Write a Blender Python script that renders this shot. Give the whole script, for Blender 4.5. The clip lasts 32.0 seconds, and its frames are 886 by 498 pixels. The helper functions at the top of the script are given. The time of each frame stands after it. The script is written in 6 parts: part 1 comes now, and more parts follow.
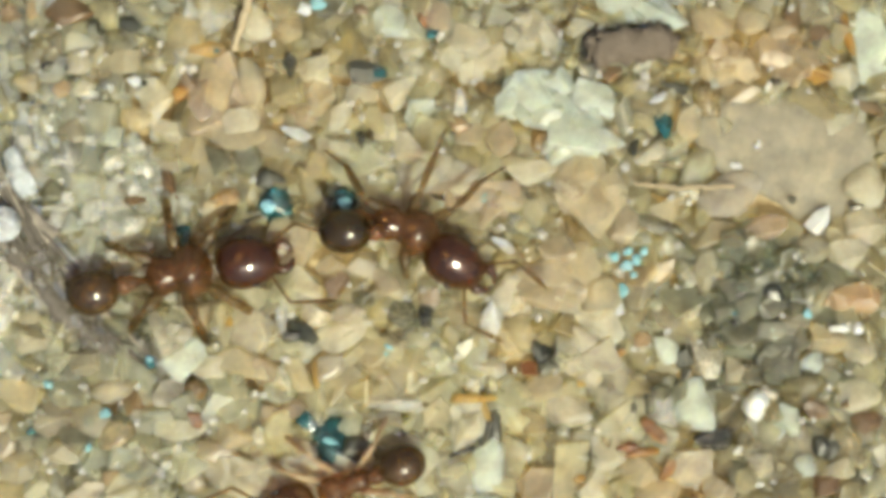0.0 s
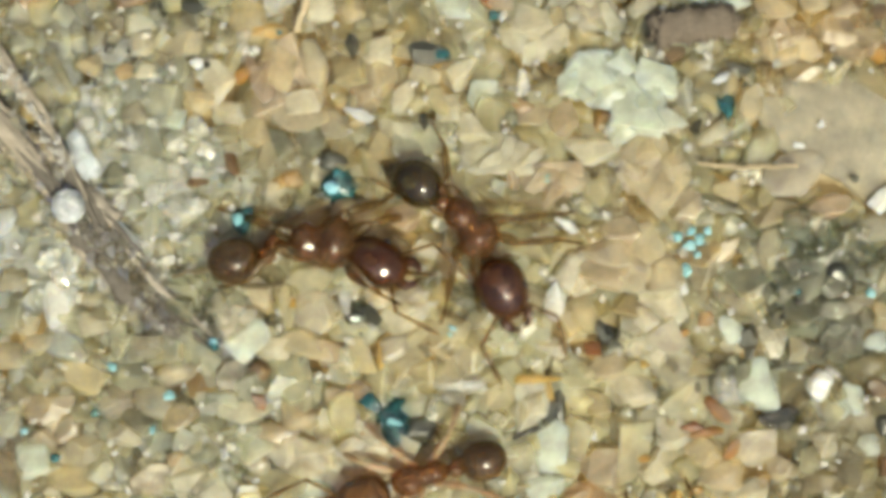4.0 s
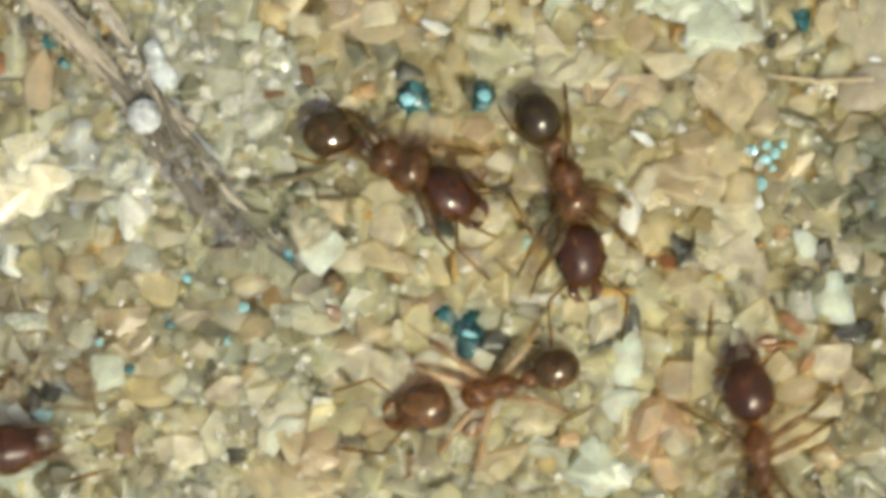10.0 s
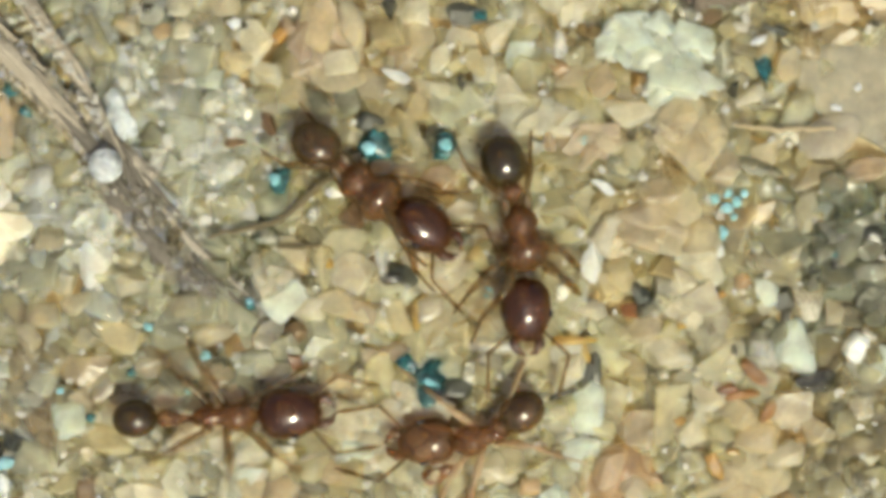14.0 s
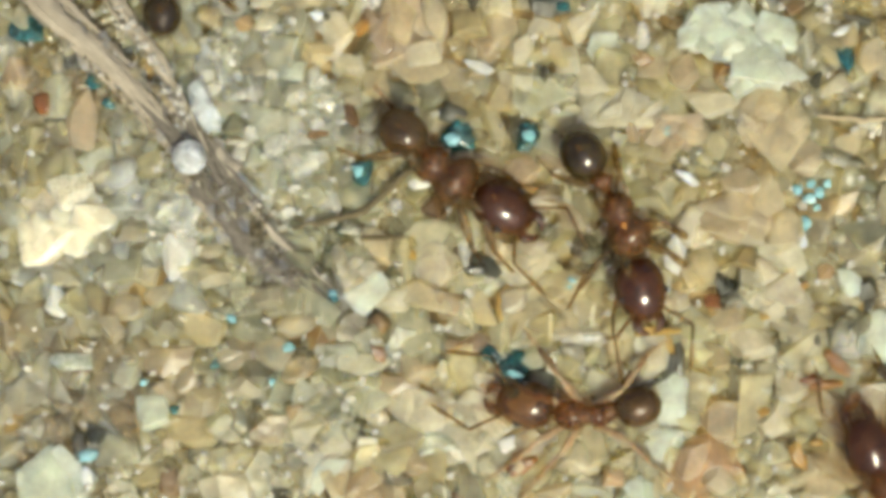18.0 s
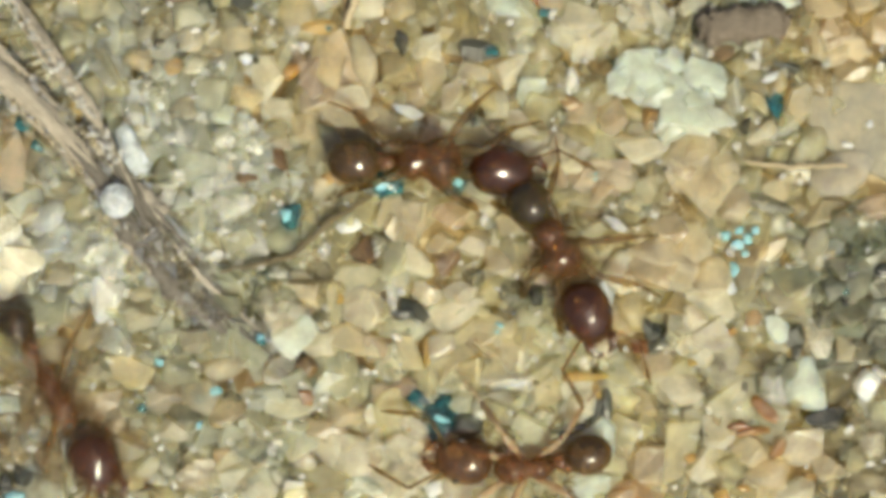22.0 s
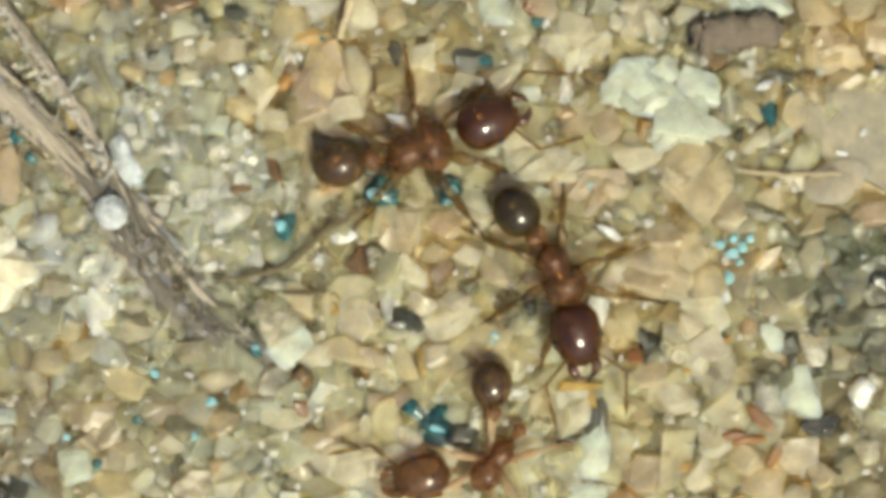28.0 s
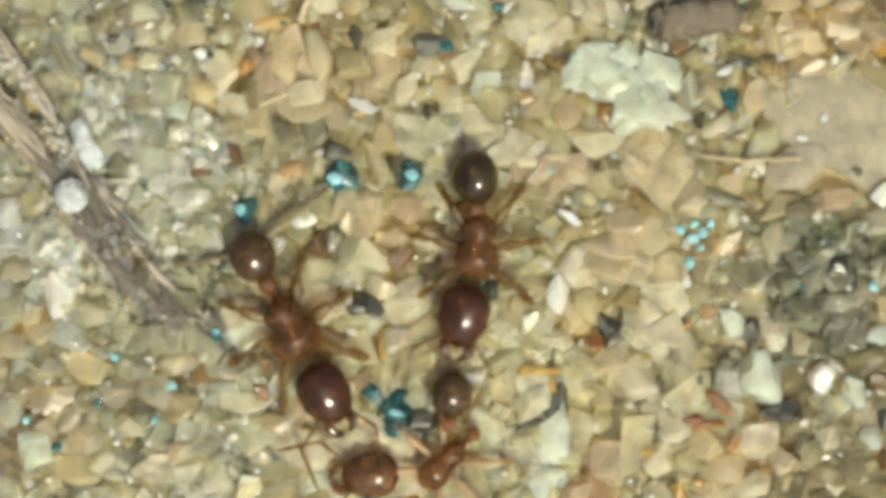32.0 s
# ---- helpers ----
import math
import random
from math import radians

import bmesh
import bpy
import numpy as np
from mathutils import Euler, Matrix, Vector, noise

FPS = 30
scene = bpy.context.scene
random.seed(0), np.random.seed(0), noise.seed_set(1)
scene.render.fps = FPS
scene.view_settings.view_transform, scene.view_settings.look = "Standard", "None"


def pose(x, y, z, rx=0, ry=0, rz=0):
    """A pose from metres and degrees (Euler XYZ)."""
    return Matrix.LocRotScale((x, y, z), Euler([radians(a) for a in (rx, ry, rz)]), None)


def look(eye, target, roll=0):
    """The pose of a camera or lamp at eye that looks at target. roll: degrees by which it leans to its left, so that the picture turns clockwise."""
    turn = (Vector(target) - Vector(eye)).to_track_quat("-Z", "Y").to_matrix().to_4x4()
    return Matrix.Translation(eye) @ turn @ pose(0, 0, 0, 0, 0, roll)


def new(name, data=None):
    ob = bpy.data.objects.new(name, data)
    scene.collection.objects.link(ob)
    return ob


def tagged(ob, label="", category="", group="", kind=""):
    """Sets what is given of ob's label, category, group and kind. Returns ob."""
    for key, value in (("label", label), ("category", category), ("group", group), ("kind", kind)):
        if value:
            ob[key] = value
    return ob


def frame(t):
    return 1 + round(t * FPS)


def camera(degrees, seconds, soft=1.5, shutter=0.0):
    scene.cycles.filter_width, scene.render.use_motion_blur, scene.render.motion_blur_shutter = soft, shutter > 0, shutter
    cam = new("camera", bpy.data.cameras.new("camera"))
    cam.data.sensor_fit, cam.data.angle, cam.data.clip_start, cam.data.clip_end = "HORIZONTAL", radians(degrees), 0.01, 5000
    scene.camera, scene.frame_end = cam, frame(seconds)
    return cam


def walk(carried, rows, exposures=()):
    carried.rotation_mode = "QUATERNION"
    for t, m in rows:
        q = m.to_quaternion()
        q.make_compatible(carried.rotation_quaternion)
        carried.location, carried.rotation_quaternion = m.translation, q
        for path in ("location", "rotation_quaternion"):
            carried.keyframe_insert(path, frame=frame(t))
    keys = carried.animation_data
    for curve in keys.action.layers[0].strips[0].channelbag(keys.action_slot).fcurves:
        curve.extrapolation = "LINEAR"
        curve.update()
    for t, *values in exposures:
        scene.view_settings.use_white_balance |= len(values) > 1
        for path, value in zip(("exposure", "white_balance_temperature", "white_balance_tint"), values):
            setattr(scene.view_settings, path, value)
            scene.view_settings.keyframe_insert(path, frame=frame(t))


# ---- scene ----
# All shapes below are modelled in millimetres and written in metres: the whole place is a patch of sand about 17 mm wide.
MM = 0.001
HEIGHT = 39.7


def over(x, y, turn):
    """The camera straight above the point (x, y), given in millimetres."""
    return pose(x * MM, y * MM, HEIGHT * MM, 0, 0, turn)


def on(x, y, z, turn, roll=0):
    """A pose on the sand, in millimetres."""
    return pose(x * MM, y * MM, z * MM, roll, 0, turn)


cam = camera(20.0, 32.0, soft=4.6, shutter=1.4)
walk(cam, [
    (0, over(-0.000, -0.000, 0.00)),
    (0.5, over(-0.172, -0.167, -0.10)),
    (1, over(-0.453, -0.258, -0.08)),
    (1.5, over(-0.741, -0.338, -0.17)),
    (2, over(-1.115, -0.467, -0.07)),
    (2.5, over(-1.069, -0.522, -0.07)),
    (4.5, over(-0.920, -0.244, -0.27)),
    (5, over(-0.680, -0.225, -0.25)),
    (5.5, over(-0.491, 0.083, -0.35)),
    (6, over(-0.379, 0.151, -0.28)),
    (6.5, over(-0.493, -0.015, -0.25)),
    (7, over(-0.469, -0.101, -0.22)),
    (7.5, over(-1.027, -0.408, -0.07)),
    (8, over(-1.369, -0.701, -0.05)),
    (8.5, over(-1.594, -0.913, -0.01)),
    (9, over(-1.896, -1.193, -0.07)),
    (9.5, over(-2.022, -1.405, -0.05)),
    (10, over(-2.180, -1.672, -0.04)),
    (10.5, over(-2.334, -1.811, -0.06)),
    (11, over(-2.414, -1.715, 0.03)),
    (11.5, over(-2.384, -1.533, 0.08)),
    (12, over(-2.470, -1.295, 0.03)),
    (12.5, over(-1.922, -1.188, -0.01)),
    (13, over(-1.662, -1.066, -0.21)),
    (13.5, over(-1.331, -1.026, -0.05)),
    (14, over(-1.574, -0.908, -0.01)),
    (14.5, over(-1.634, -0.829, 0.02)),
    (16.5, over(-2.086, -1.067, 0.01)),
    (17, over(-2.441, -0.965, 0.01)),
    (17.5, over(-2.589, -1.035, -0.00)),
    (18, over(-2.880, -1.044, -0.14)),
    (18.5, over(-2.772, -1.106, 0.03)),
    (19, over(-2.615, -1.119, 0.07)),
    (19.5, over(-2.506, -1.140, 0.06)),
    (20, over(-2.695, -1.118, 0.18)),
    (20.5, over(-2.377, -0.838, 0.19)),
    (21, over(-2.209, -0.761, 0.35)),
    (21.5, over(-1.682, -0.539, 0.21)),
    (22, over(-1.748, -0.345, 0.17)),
    (22.5, over(-1.461, -0.307, 0.26)),
    (23, over(-1.678, -0.352, 0.35)),
    (23.5, over(-1.892, -0.474, 0.37)),
    (24, over(-2.313, -0.589, 0.36)),
    (24.5, over(-2.390, -0.542, 0.44)),
    (26.5, over(-2.558, -0.271, 0.04)),
    (27, over(-2.346, -0.114, -0.02)),
    (27.5, over(-2.025, -0.082, -0.09)),
    (28, over(-1.664, -0.189, -0.11)),
    (28.5, over(-1.674, -0.154, -0.15)),
    (29, over(-1.570, -0.199, -0.16)),
    (29.5, over(-1.473, -0.269, -0.09)),
    (30, over(-1.081, -0.245, -0.00)),
    (30.5, over(-0.928, -0.184, 0.04)),
    (31, over(-0.779, -0.234, 0.06)),
    (31.5, over(-0.826, -0.387, 0.02)),
    (32, over(-1.040, -0.434, 0.04)),
])


# ---- light: a high sun behind thin haze, and the sky ----
SUN_UP, SUN_SIDE = 62.0, -62.0  # degrees of elevation; direction in plan, from the x axis
world = bpy.data.worlds.new("sky")
scene.world = world
world.use_nodes = True
wn = world.node_tree.nodes
sky = wn.new("ShaderNodeTexSky")
sky.sky_type, sky.sun_disc = "NISHITA", False
sky.air_density, sky.dust_density, sky.ozone_density = 0.7, 6.0, 0.6
sky.sun_elevation, sky.sun_rotation = radians(SUN_UP), radians(90 - SUN_SIDE)
wn["Background"].inputs["Strength"].default_value = 0.13
world.node_tree.links.new(sky.outputs[0], wn["Background"].inputs["Color"])
sun = new("sun", bpy.data.lights.new("sun", "SUN"))
sun.data.energy, sun.data.angle, sun.data.color = 3.4, radians(5.0), (1.0, 0.99, 0.70)
sun_way = Vector((math.cos(radians(SUN_UP)) * math.cos(radians(SUN_SIDE)), math.cos(radians(SUN_UP)) * math.sin(radians(SUN_SIDE)), math.sin(radians(SUN_UP))))
sun.matrix_world = look(sun_way * 0.3, (0, 0, 0))
scene.view_settings.exposure = 0.45


# ---- materials ----
def material(name):
    m = bpy.data.materials.new(name)
    m.use_nodes = True
    t = m.node_tree
    return m, t.nodes, t.links, t.nodes["Principled BSDF"]


def set_in(node, **values):
    for key, value in values.items():
        node.inputs[key.replace("_", " ")].default_value = value


def noise_node(n, l, scale, detail=3.0, rough=0.6, source=None):
    tex = n.new("ShaderNodeTexNoise")
    set_in(tex, Scale=scale, Detail=detail, Roughness=rough)
    if source is not None:
        l.new(source, tex.inputs["Vector"])
    return tex


def mix_colours(n, l, how, fac, a, b):
    mix = n.new("ShaderNodeMix")
    mix.data_type, mix.blend_type = "RGBA", how
    for socket, value in ((mix.inputs[0], fac), (mix.inputs[6], a), (mix.inputs[7], b)):
        if hasattr(value, "links"):
            l.new(value, socket)
        else:
            socket.default_value = value
    return mix.outputs[2]


def span(n, l, value, low, high):
    r = n.new("ShaderNodeMapRange")
    l.new(value, r.inputs[0])
    r.inputs[3].default_value, r.inputs[4].default_value = low, high
    return r.outputs[0]


def see_through(n, l, shell, share, tint):
    """Lets a share of the light straight through, tinted, as thin mineral or shell does."""
    clear, mix = n.new("ShaderNodeBsdfTransparent"), n.new("ShaderNodeMixShader")
    clear.inputs[0].default_value = (*tint, 1)
    if hasattr(share, "links"):
        l.new(share, mix.inputs[0])
    else:
        mix.inputs[0].default_value = share
    l.new(shell.outputs[0], mix.inputs[1]), l.new(clear.outputs[0], mix.inputs[2])
    l.new(mix.outputs[0], n["Material Output"].inputs["Surface"])


def stone(name, colour=None, rough=0.42, clear=0.2, vein=0.34, relief=0.22, glow=1.0, through_it=0.56, chip=0.12, tint=(1.0, 0.935, 0.76)):
    """Worn mineral: mottled at two scales, faintly pitted. With no colour it takes each grain's own."""
    m, n, l, b = material(name)
    where = n.new("ShaderNodeTexCoord").outputs["Object"]
    if colour is None:
        own = n.new("ShaderNodeAttribute")
        own.attribute_name = "tint"
        base = own.outputs["Color"]
        chance = n.new("ShaderNodeNewGeometry").outputs["Random Per Island"]
    else:
        base = (*colour, 1)
        chance = n.new("ShaderNodeObjectInfo").outputs["Random"]
    big = noise_node(n, l, 2600, 3, 0.6, where)
    fine = noise_node(n, l, 16000, 4, 0.7, where)
    hue = n.new("ShaderNodeHueSaturation")
    if colour is None:
        l.new(base, hue.inputs["Color"])
    else:
        hue.inputs["Color"].default_value = base
    l.new(span(n, l, chance, 0.49, 0.51), hue.inputs["Hue"])
    l.new(span(n, l, chance, 0.88, 1.12), hue.inputs["Value"])
    l.new(span(n, l, big.outputs["Fac"], 0.75, 1.25), hue.inputs["Saturation"])
    worn = mix_colours(n, l, "MULTIPLY", 1.0, hue.outputs["Color"], n.new("ShaderNodeCombineColor").outputs[0])
    grey = n.new("ShaderNodeMapRange")
    l.new(big.outputs["Fac"], grey.inputs[0])
    set_in(grey, From_Min=0.3, From_Max=0.7)
    grey.inputs[3].default_value, grey.inputs[4].default_value = 1.0 - vein, 1.0 + vein * 0.6
    chips = n.new("ShaderNodeTexVoronoi")
    l.new(where, chips.inputs["Vector"])
    set_in(chips, Scale=5200.0, Randomness=1.0)
    tone = n.new("ShaderNodeSeparateColor")
    l.new(chips.outputs["Color"], tone.inputs[0])
    patch = n.new("ShaderNodeMath")
    patch.operation = "MULTIPLY"
    l.new(span(n, l, tone.outputs[0], 1 - chip, 1 + chip), patch.inputs[0]), l.new(span(n, l, fine.outputs["Fac"], 0.8, 1.2), patch.inputs[1])
    speck = patch.outputs[0]
    both = n.new("ShaderNodeMath")
    both.operation = "MULTIPLY"
    l.new(grey.outputs[0], both.inputs[0]), l.new(speck, both.inputs[1])
    comb = worn.node.inputs[7].links[0].from_node
    for i in range(3):
        l.new(both.outputs[0], comb.inputs[i])
    l.new(worn, b.inputs["Base Color"])
    polish = n.new("ShaderNodeMath")
    polish.operation = "ADD"
    l.new(span(n, l, chance, rough - 0.36, rough + 0.14), polish.inputs[0]), l.new(span(n, l, fine.outputs["Fac"], 0.0, 0.12), polish.inputs[1])
    polish.use_clamp = True
    l.new(polish.outputs[0], b.inputs["Roughness"])
    set_in(b, Transmission_Weight=clear, IOR=1.5, Subsurface_Weight=glow, Subsurface_Scale=0.0004)
    b.inputs["Subsurface Radius"].default_value = (1.0, 0.8, 0.5)
    bump = n.new("ShaderNodeBump")
    set_in(bump, Strength=relief, Distance=0.00003)
    l.new(fine.outputs["Fac"], bump.inputs["Height"])
    dent = n.new("ShaderNodeBump")
    set_in(dent, Strength=relief, Distance=0.00008)
    dent.invert = True
    l.new(chips.outputs["Distance"], dent.inputs["Height"]), l.new(bump.outputs[0], dent.inputs["Normal"])
    l.new(dent.outputs[0], b.inputs["Normal"])
    see_through(n, l, b, span(n, l, fine.outputs["Fac"], through_it * 0.8, through_it * 1.2), tint)
    return m


BEAD = stone("milky_glass", (0.76, 0.81, 0.82), 0.1, 0.4, vein=0.5, relief=0.6, glow=0.3, through_it=0.22, chip=0.3, tint=(1.0, 0.98, 0.93))
STONES = {
    "cream": stone("cream_stone", (0.54, 0.515, 0.395), 0.45, through_it=0.48),
    "white": stone("white_stone", (0.70, 0.71, 0.64), 0.35, vein=0.2, through_it=0.25),
    "pale": stone("pale_green_stone", (0.52, 0.585, 0.495), 0.42, vein=0.34, through_it=0.44),
    "ivory": stone("ivory_stone", (0.70, 0.66, 0.50), 0.4, vein=0.2, through_it=0.25),
    "tan": stone("tan_stone", (0.46, 0.41, 0.29), 0.45),
    "ochre": stone("ochre_stone", (0.48, 0.41, 0.275), 0.45),
    "orange": stone("orange_stone", (0.50, 0.36, 0.215), 0.4),
    "pink": stone("pink_stone", (0.50, 0.42, 0.315), 0.42),
    "slab": stone("flat_grey_stone", (0.275, 0.25, 0.185), 0.6, 0.0, vein=0.32, relief=0.25, through_it=0.3, chip=0.07),
    "grey": stone("grey_stone", (0.38, 0.365, 0.28), 0.42),
    "olive": stone("olive_stone", (0.46, 0.41, 0.26), 0.42),
    "brown": stone("brown_stone", (0.17, 0.11, 0.055), 0.4, through_it=0.3),
    "rust": stone("rust_red_stone", (0.22, 0.095, 0.03), 0.35, through_it=0.3),
    "amber": stone("amber_stone", (0.42, 0.25, 0.07), 0.3, through_it=0.45),
    "slate": stone("grey_green_stone", (0.15, 0.155, 0.105), 0.35, vein=0.5, through_it=0.36),
    "dark": stone("dark_green_stone", (0.045, 0.05, 0.036), 0.3, vein=0.5, glow=0.6, through_it=0.22),
    "teal": stone("teal_glassy_stone", (0.026, 0.125, 0.135), 0.08, 0.3, vein=0.9, glow=0.3, through_it=0.2, chip=0.5, tint=(0.8, 1.0, 0.98)),
    # The pale blue base colour stands for bluish glints on the sand.
    "sky": stone("blue_glint_stone", (0.30, 0.62, 0.68), 0.1, 0.4, vein=0.4, glow=0.3, through_it=0.3, tint=(1.0, 0.98, 0.93)),
    "milky": stone("milky_quartz", (0.60, 0.665, 0.68), 0.1, 0.45, vein=0.6, relief=0.5, glow=0.3, through_it=0.34, chip=0.3, tint=(1.0, 0.98, 0.93)),
    "clear": stone("clear_quartz", (0.84, 0.85, 0.76), 0.1, 0.75, vein=0.15, glow=0.3, through_it=0.3, tint=(1.0, 0.98, 0.93)),
}
GLITTER = stone("glittering_quartz", (0.80, 0.80, 0.74), 0.05, 0.5, vein=0.1, relief=0.1, glow=0.3, tint=(1.0, 0.98, 0.93))
SAND = stone("mixed_sand", None, 0.4, 0.4)


def sheet_sand():
    """The sand far from the view: fine grains as speckles and relief."""
    m, n, l, b = material("sand_sheet")
    where = n.new("ShaderNodeTexCoord").outputs["Object"]
    cells = n.new("ShaderNodeTexVoronoi")
    l.new(where, cells.inputs["Vector"])
    set_in(cells, Scale=2600.0)
    ramp = n.new("ShaderNodeValToRGB")
    ramp.color_ramp.elements[0].color, ramp.color_ramp.elements[1].color = (0.30, 0.24, 0.13, 1), (0.52, 0.43, 0.26, 1)
    sep = n.new("ShaderNodeSeparateColor")
    l.new(cells.outputs["Color"], sep.inputs[0]), l.new(sep.outputs[0], ramp.inputs[0])
    drift = noise_node(n, l, 40, 4, 0.6, where)
    l.new(mix_colours(n, l, "MULTIPLY", span(n, l, drift.outputs["Fac"], 0.0, 0.6), ramp.outputs[0], (0.7, 0.66, 0.58, 1)), b.inputs["Base Color"])
    set_in(b, Roughness=0.6)
    bump = n.new("ShaderNodeBump")
    set_in(bump, Strength=0.8, Distance=0.0002)
    bump.invert = True
    l.new(cells.outputs["Distance"], bump.inputs["Height"]), l.new(bump.outputs[0], b.inputs["Normal"])
    return m


def cuticle(name, colour, dark, rough=0.26, clear=0.0, scale=3000.0, through_it=0.0, tint=(0.86, 0.58, 0.30)):
    """Polished insect shell, amber to nearly black, with darker clouds and faint pits."""
    m, n, l, b = material(name)
    where = n.new("ShaderNodeTexCoord").outputs["Object"]
    cloud = noise_node(n, l, scale, 3, 0.6, where)
    pits = noise_node(n, l, 22000, 2, 0.5, where)
    patchy = n.new("ShaderNodeMapRange")
    l.new(cloud.outputs["Fac"], patchy.inputs[0])
    set_in(patchy, From_Min=0.36, From_Max=0.66)
    l.new(mix_colours(n, l, "MIX", patchy.outputs[0], (*dark, 1), (*colour, 1)), b.inputs["Base Color"])
    l.new(span(n, l, pits.outputs["Fac"], rough - 0.04, rough + 0.04), b.inputs["Roughness"])
    set_in(b, Transmission_Weight=clear, IOR=1.5, Specular_IOR_Level=0.5, Subsurface_Weight=0.6, Subsurface_Scale=0.0002)
    bump = n.new("ShaderNodeBump")
    b.inputs["Subsurface Radius"].default_value = (1.0, 0.55, 0.25)
    set_in(bump, Strength=0.12, Distance=0.00001)
    l.new(pits.outputs["Fac"], bump.inputs["Height"])
    warp = n.new("ShaderNodeBump")
    set_in(warp, Strength=0.3, Distance=0.00006)
    l.new(cloud.outputs["Fac"], warp.inputs["Height"]), l.new(bump.outputs[0], warp.inputs["Normal"])
    l.new(warp.outputs[0], b.inputs["Normal"])
    if through_it:
        see_through(n, l, b, through_it, tint)
    return m


HEAD = cuticle("red_brown_shell", (0.066, 0.024, 0.009), (0.026, 0.010, 0.005), 0.1, through_it=0.3)
CHEST = cuticle("brown_shell", (0.155, 0.085, 0.038), (0.06, 0.032, 0.014), 0.11, through_it=0.5)
GASTER = cuticle("dark_brown_shell", (0.042, 0.030, 0.010), (0.014, 0.010, 0.004), 0.1, through_it=0.26)
LIMB = cuticle("brown_limb", (0.13, 0.098, 0.048), (0.055, 0.042, 0.02), 0.3, 0.0, through_it=0.62, tint=(0.84, 0.68, 0.44))
# Pale limb colour stands for sunlight caught on the struggler's legs.
SUNLIT_LIMB = cuticle("sunlit_pale_limb", (0.46, 0.38, 0.25), (0.20, 0.14, 0.08), 0.36, 0.2, through_it=0.4)
BROWN_GASTER = cuticle("brown_gaster_shell", (0.085, 0.053, 0.021), (0.030, 0.018, 0.007), 0.12, through_it=0.3)
DULL = cuticle("dusty_brown_shell", (0.115, 0.066, 0.032), (0.05, 0.028, 0.014), 0.2, through_it=0.46)
EYE = cuticle("black_eye", (0.01, 0.008, 0.007), (0.006, 0.005, 0.005), 0.2)


def wood(name, colour, dark):
    """Weathered wood or stalk with fibres along its length."""
    m, n, l, b = material(name)
    where = n.new("ShaderNodeTexCoord").outputs["Generated"]
    put = n.new("ShaderNodeMapping")
    put.inputs["Scale"].default_value = (2.2, 16, 16)
    l.new(where, put.inputs[0])
    fibre = noise_node(n, l, 2.4, 6, 0.7, put.outputs[0])
    wear = noise_node(n, l, 2600, 3, 0.6, n.new("ShaderNodeTexCoord").outputs["Object"])
    ramp = n.new("ShaderNodeValToRGB")
    ramp.color_ramp.elements[0].position, ramp.color_ramp.elements[1].position = 0.34, 0.66
    ramp.color_ramp.elements[0].color, ramp.color_ramp.elements[1].color = (*dark, 1), (*colour, 1)
    l.new(fibre.outputs["Fac"], ramp.inputs[0])
    l.new(mix_colours(n, l, "MULTIPLY", span(n, l, wear.outputs["Fac"], 0.1, 0.8), ramp.outputs[0], (0.45, 0.4, 0.35, 1)), b.inputs["Base Color"])
    set_in(b, Roughness=0.55)
    bump = n.new("ShaderNodeBump")
    set_in(bump, Strength=0.7, Distance=0.00004)
    l.new(fibre.outputs["Fac"], bump.inputs["Height"]), l.new(bump.outputs[0], b.inputs["Normal"])
    return m


TWIG = wood("grey_twig", (0.41, 0.375, 0.30), (0.27, 0.24, 0.19))
TWIG_CORE = wood("dark_twig_core", (0.155, 0.138, 0.108), (0.07, 0.062, 0.048))
TWIG_PALE = wood("bleached_fibre", (0.47, 0.425, 0.335), (0.31, 0.275, 0.21))
CHIP = wood("brown_bark", (0.22, 0.18, 0.13), (0.085, 0.068, 0.048))
STEM = wood("dark_stem", (0.16, 0.13, 0.06), (0.07, 0.055, 0.025))
STRAW = wood("pale_straw", (0.62, 0.54, 0.36), (0.30, 0.24, 0.13))


# ---- shapes ----
def put_mesh(name, verts, faces, mat, smooth=True):
    me = bpy.data.meshes.new(name)
    me.from_pydata([tuple(v) for v in verts], [], [tuple(f) for f in faces])
    me.materials.append(mat)
    if smooth:
        me.shade_smooth()
    me.update()
    return me


def ball(level):
    bm = bmesh.new()
    bmesh.ops.create_icosphere(bm, subdivisions=level, radius=1)
    v = np.array([p.co[:] for p in bm.verts])
    f = np.array([[p.index for p in q.verts] for q in bm.faces])
    bm.free()
    return v, f


BALLS = {k: ball(k) for k in (1, 2, 3, 4, 5)}


def rock(rng, cuts=14, edge=9.0, level=2, lumps=0.05):
    """A worn mineral grain: a ball cut by random planes whose edges are rounded off, filling -1 to 1 along each axis. A higher edge gives crisper facets."""
    d, f = BALLS[level]
    d = d @ np.array(Euler(rng.uniform(0, 6.28, 3)).to_matrix()).T
    n = rng.normal(size=(cuts, 3))
    n /= np.linalg.norm(n, axis=1)[:, None]
    n = np.concatenate([n, np.eye(3), -np.eye(3)])
    far = np.append(rng.uniform(0.62, 0.98, cuts), np.ones(6))
    reach = np.clip(d @ n.T / far, 0, None)
    r = (reach ** edge).sum(1) ** (-1 / edge)
    for _ in range(3):
        way = rng.normal(size=3) * 2.2
        r = r * (1 + lumps * np.sin(d @ way + rng.uniform(0, 6.28)))
    v = d * r[:, None]
    low, high = v.min(0), v.max(0)
    return (v - (low + high) / 2) / ((high - low) / 2), f


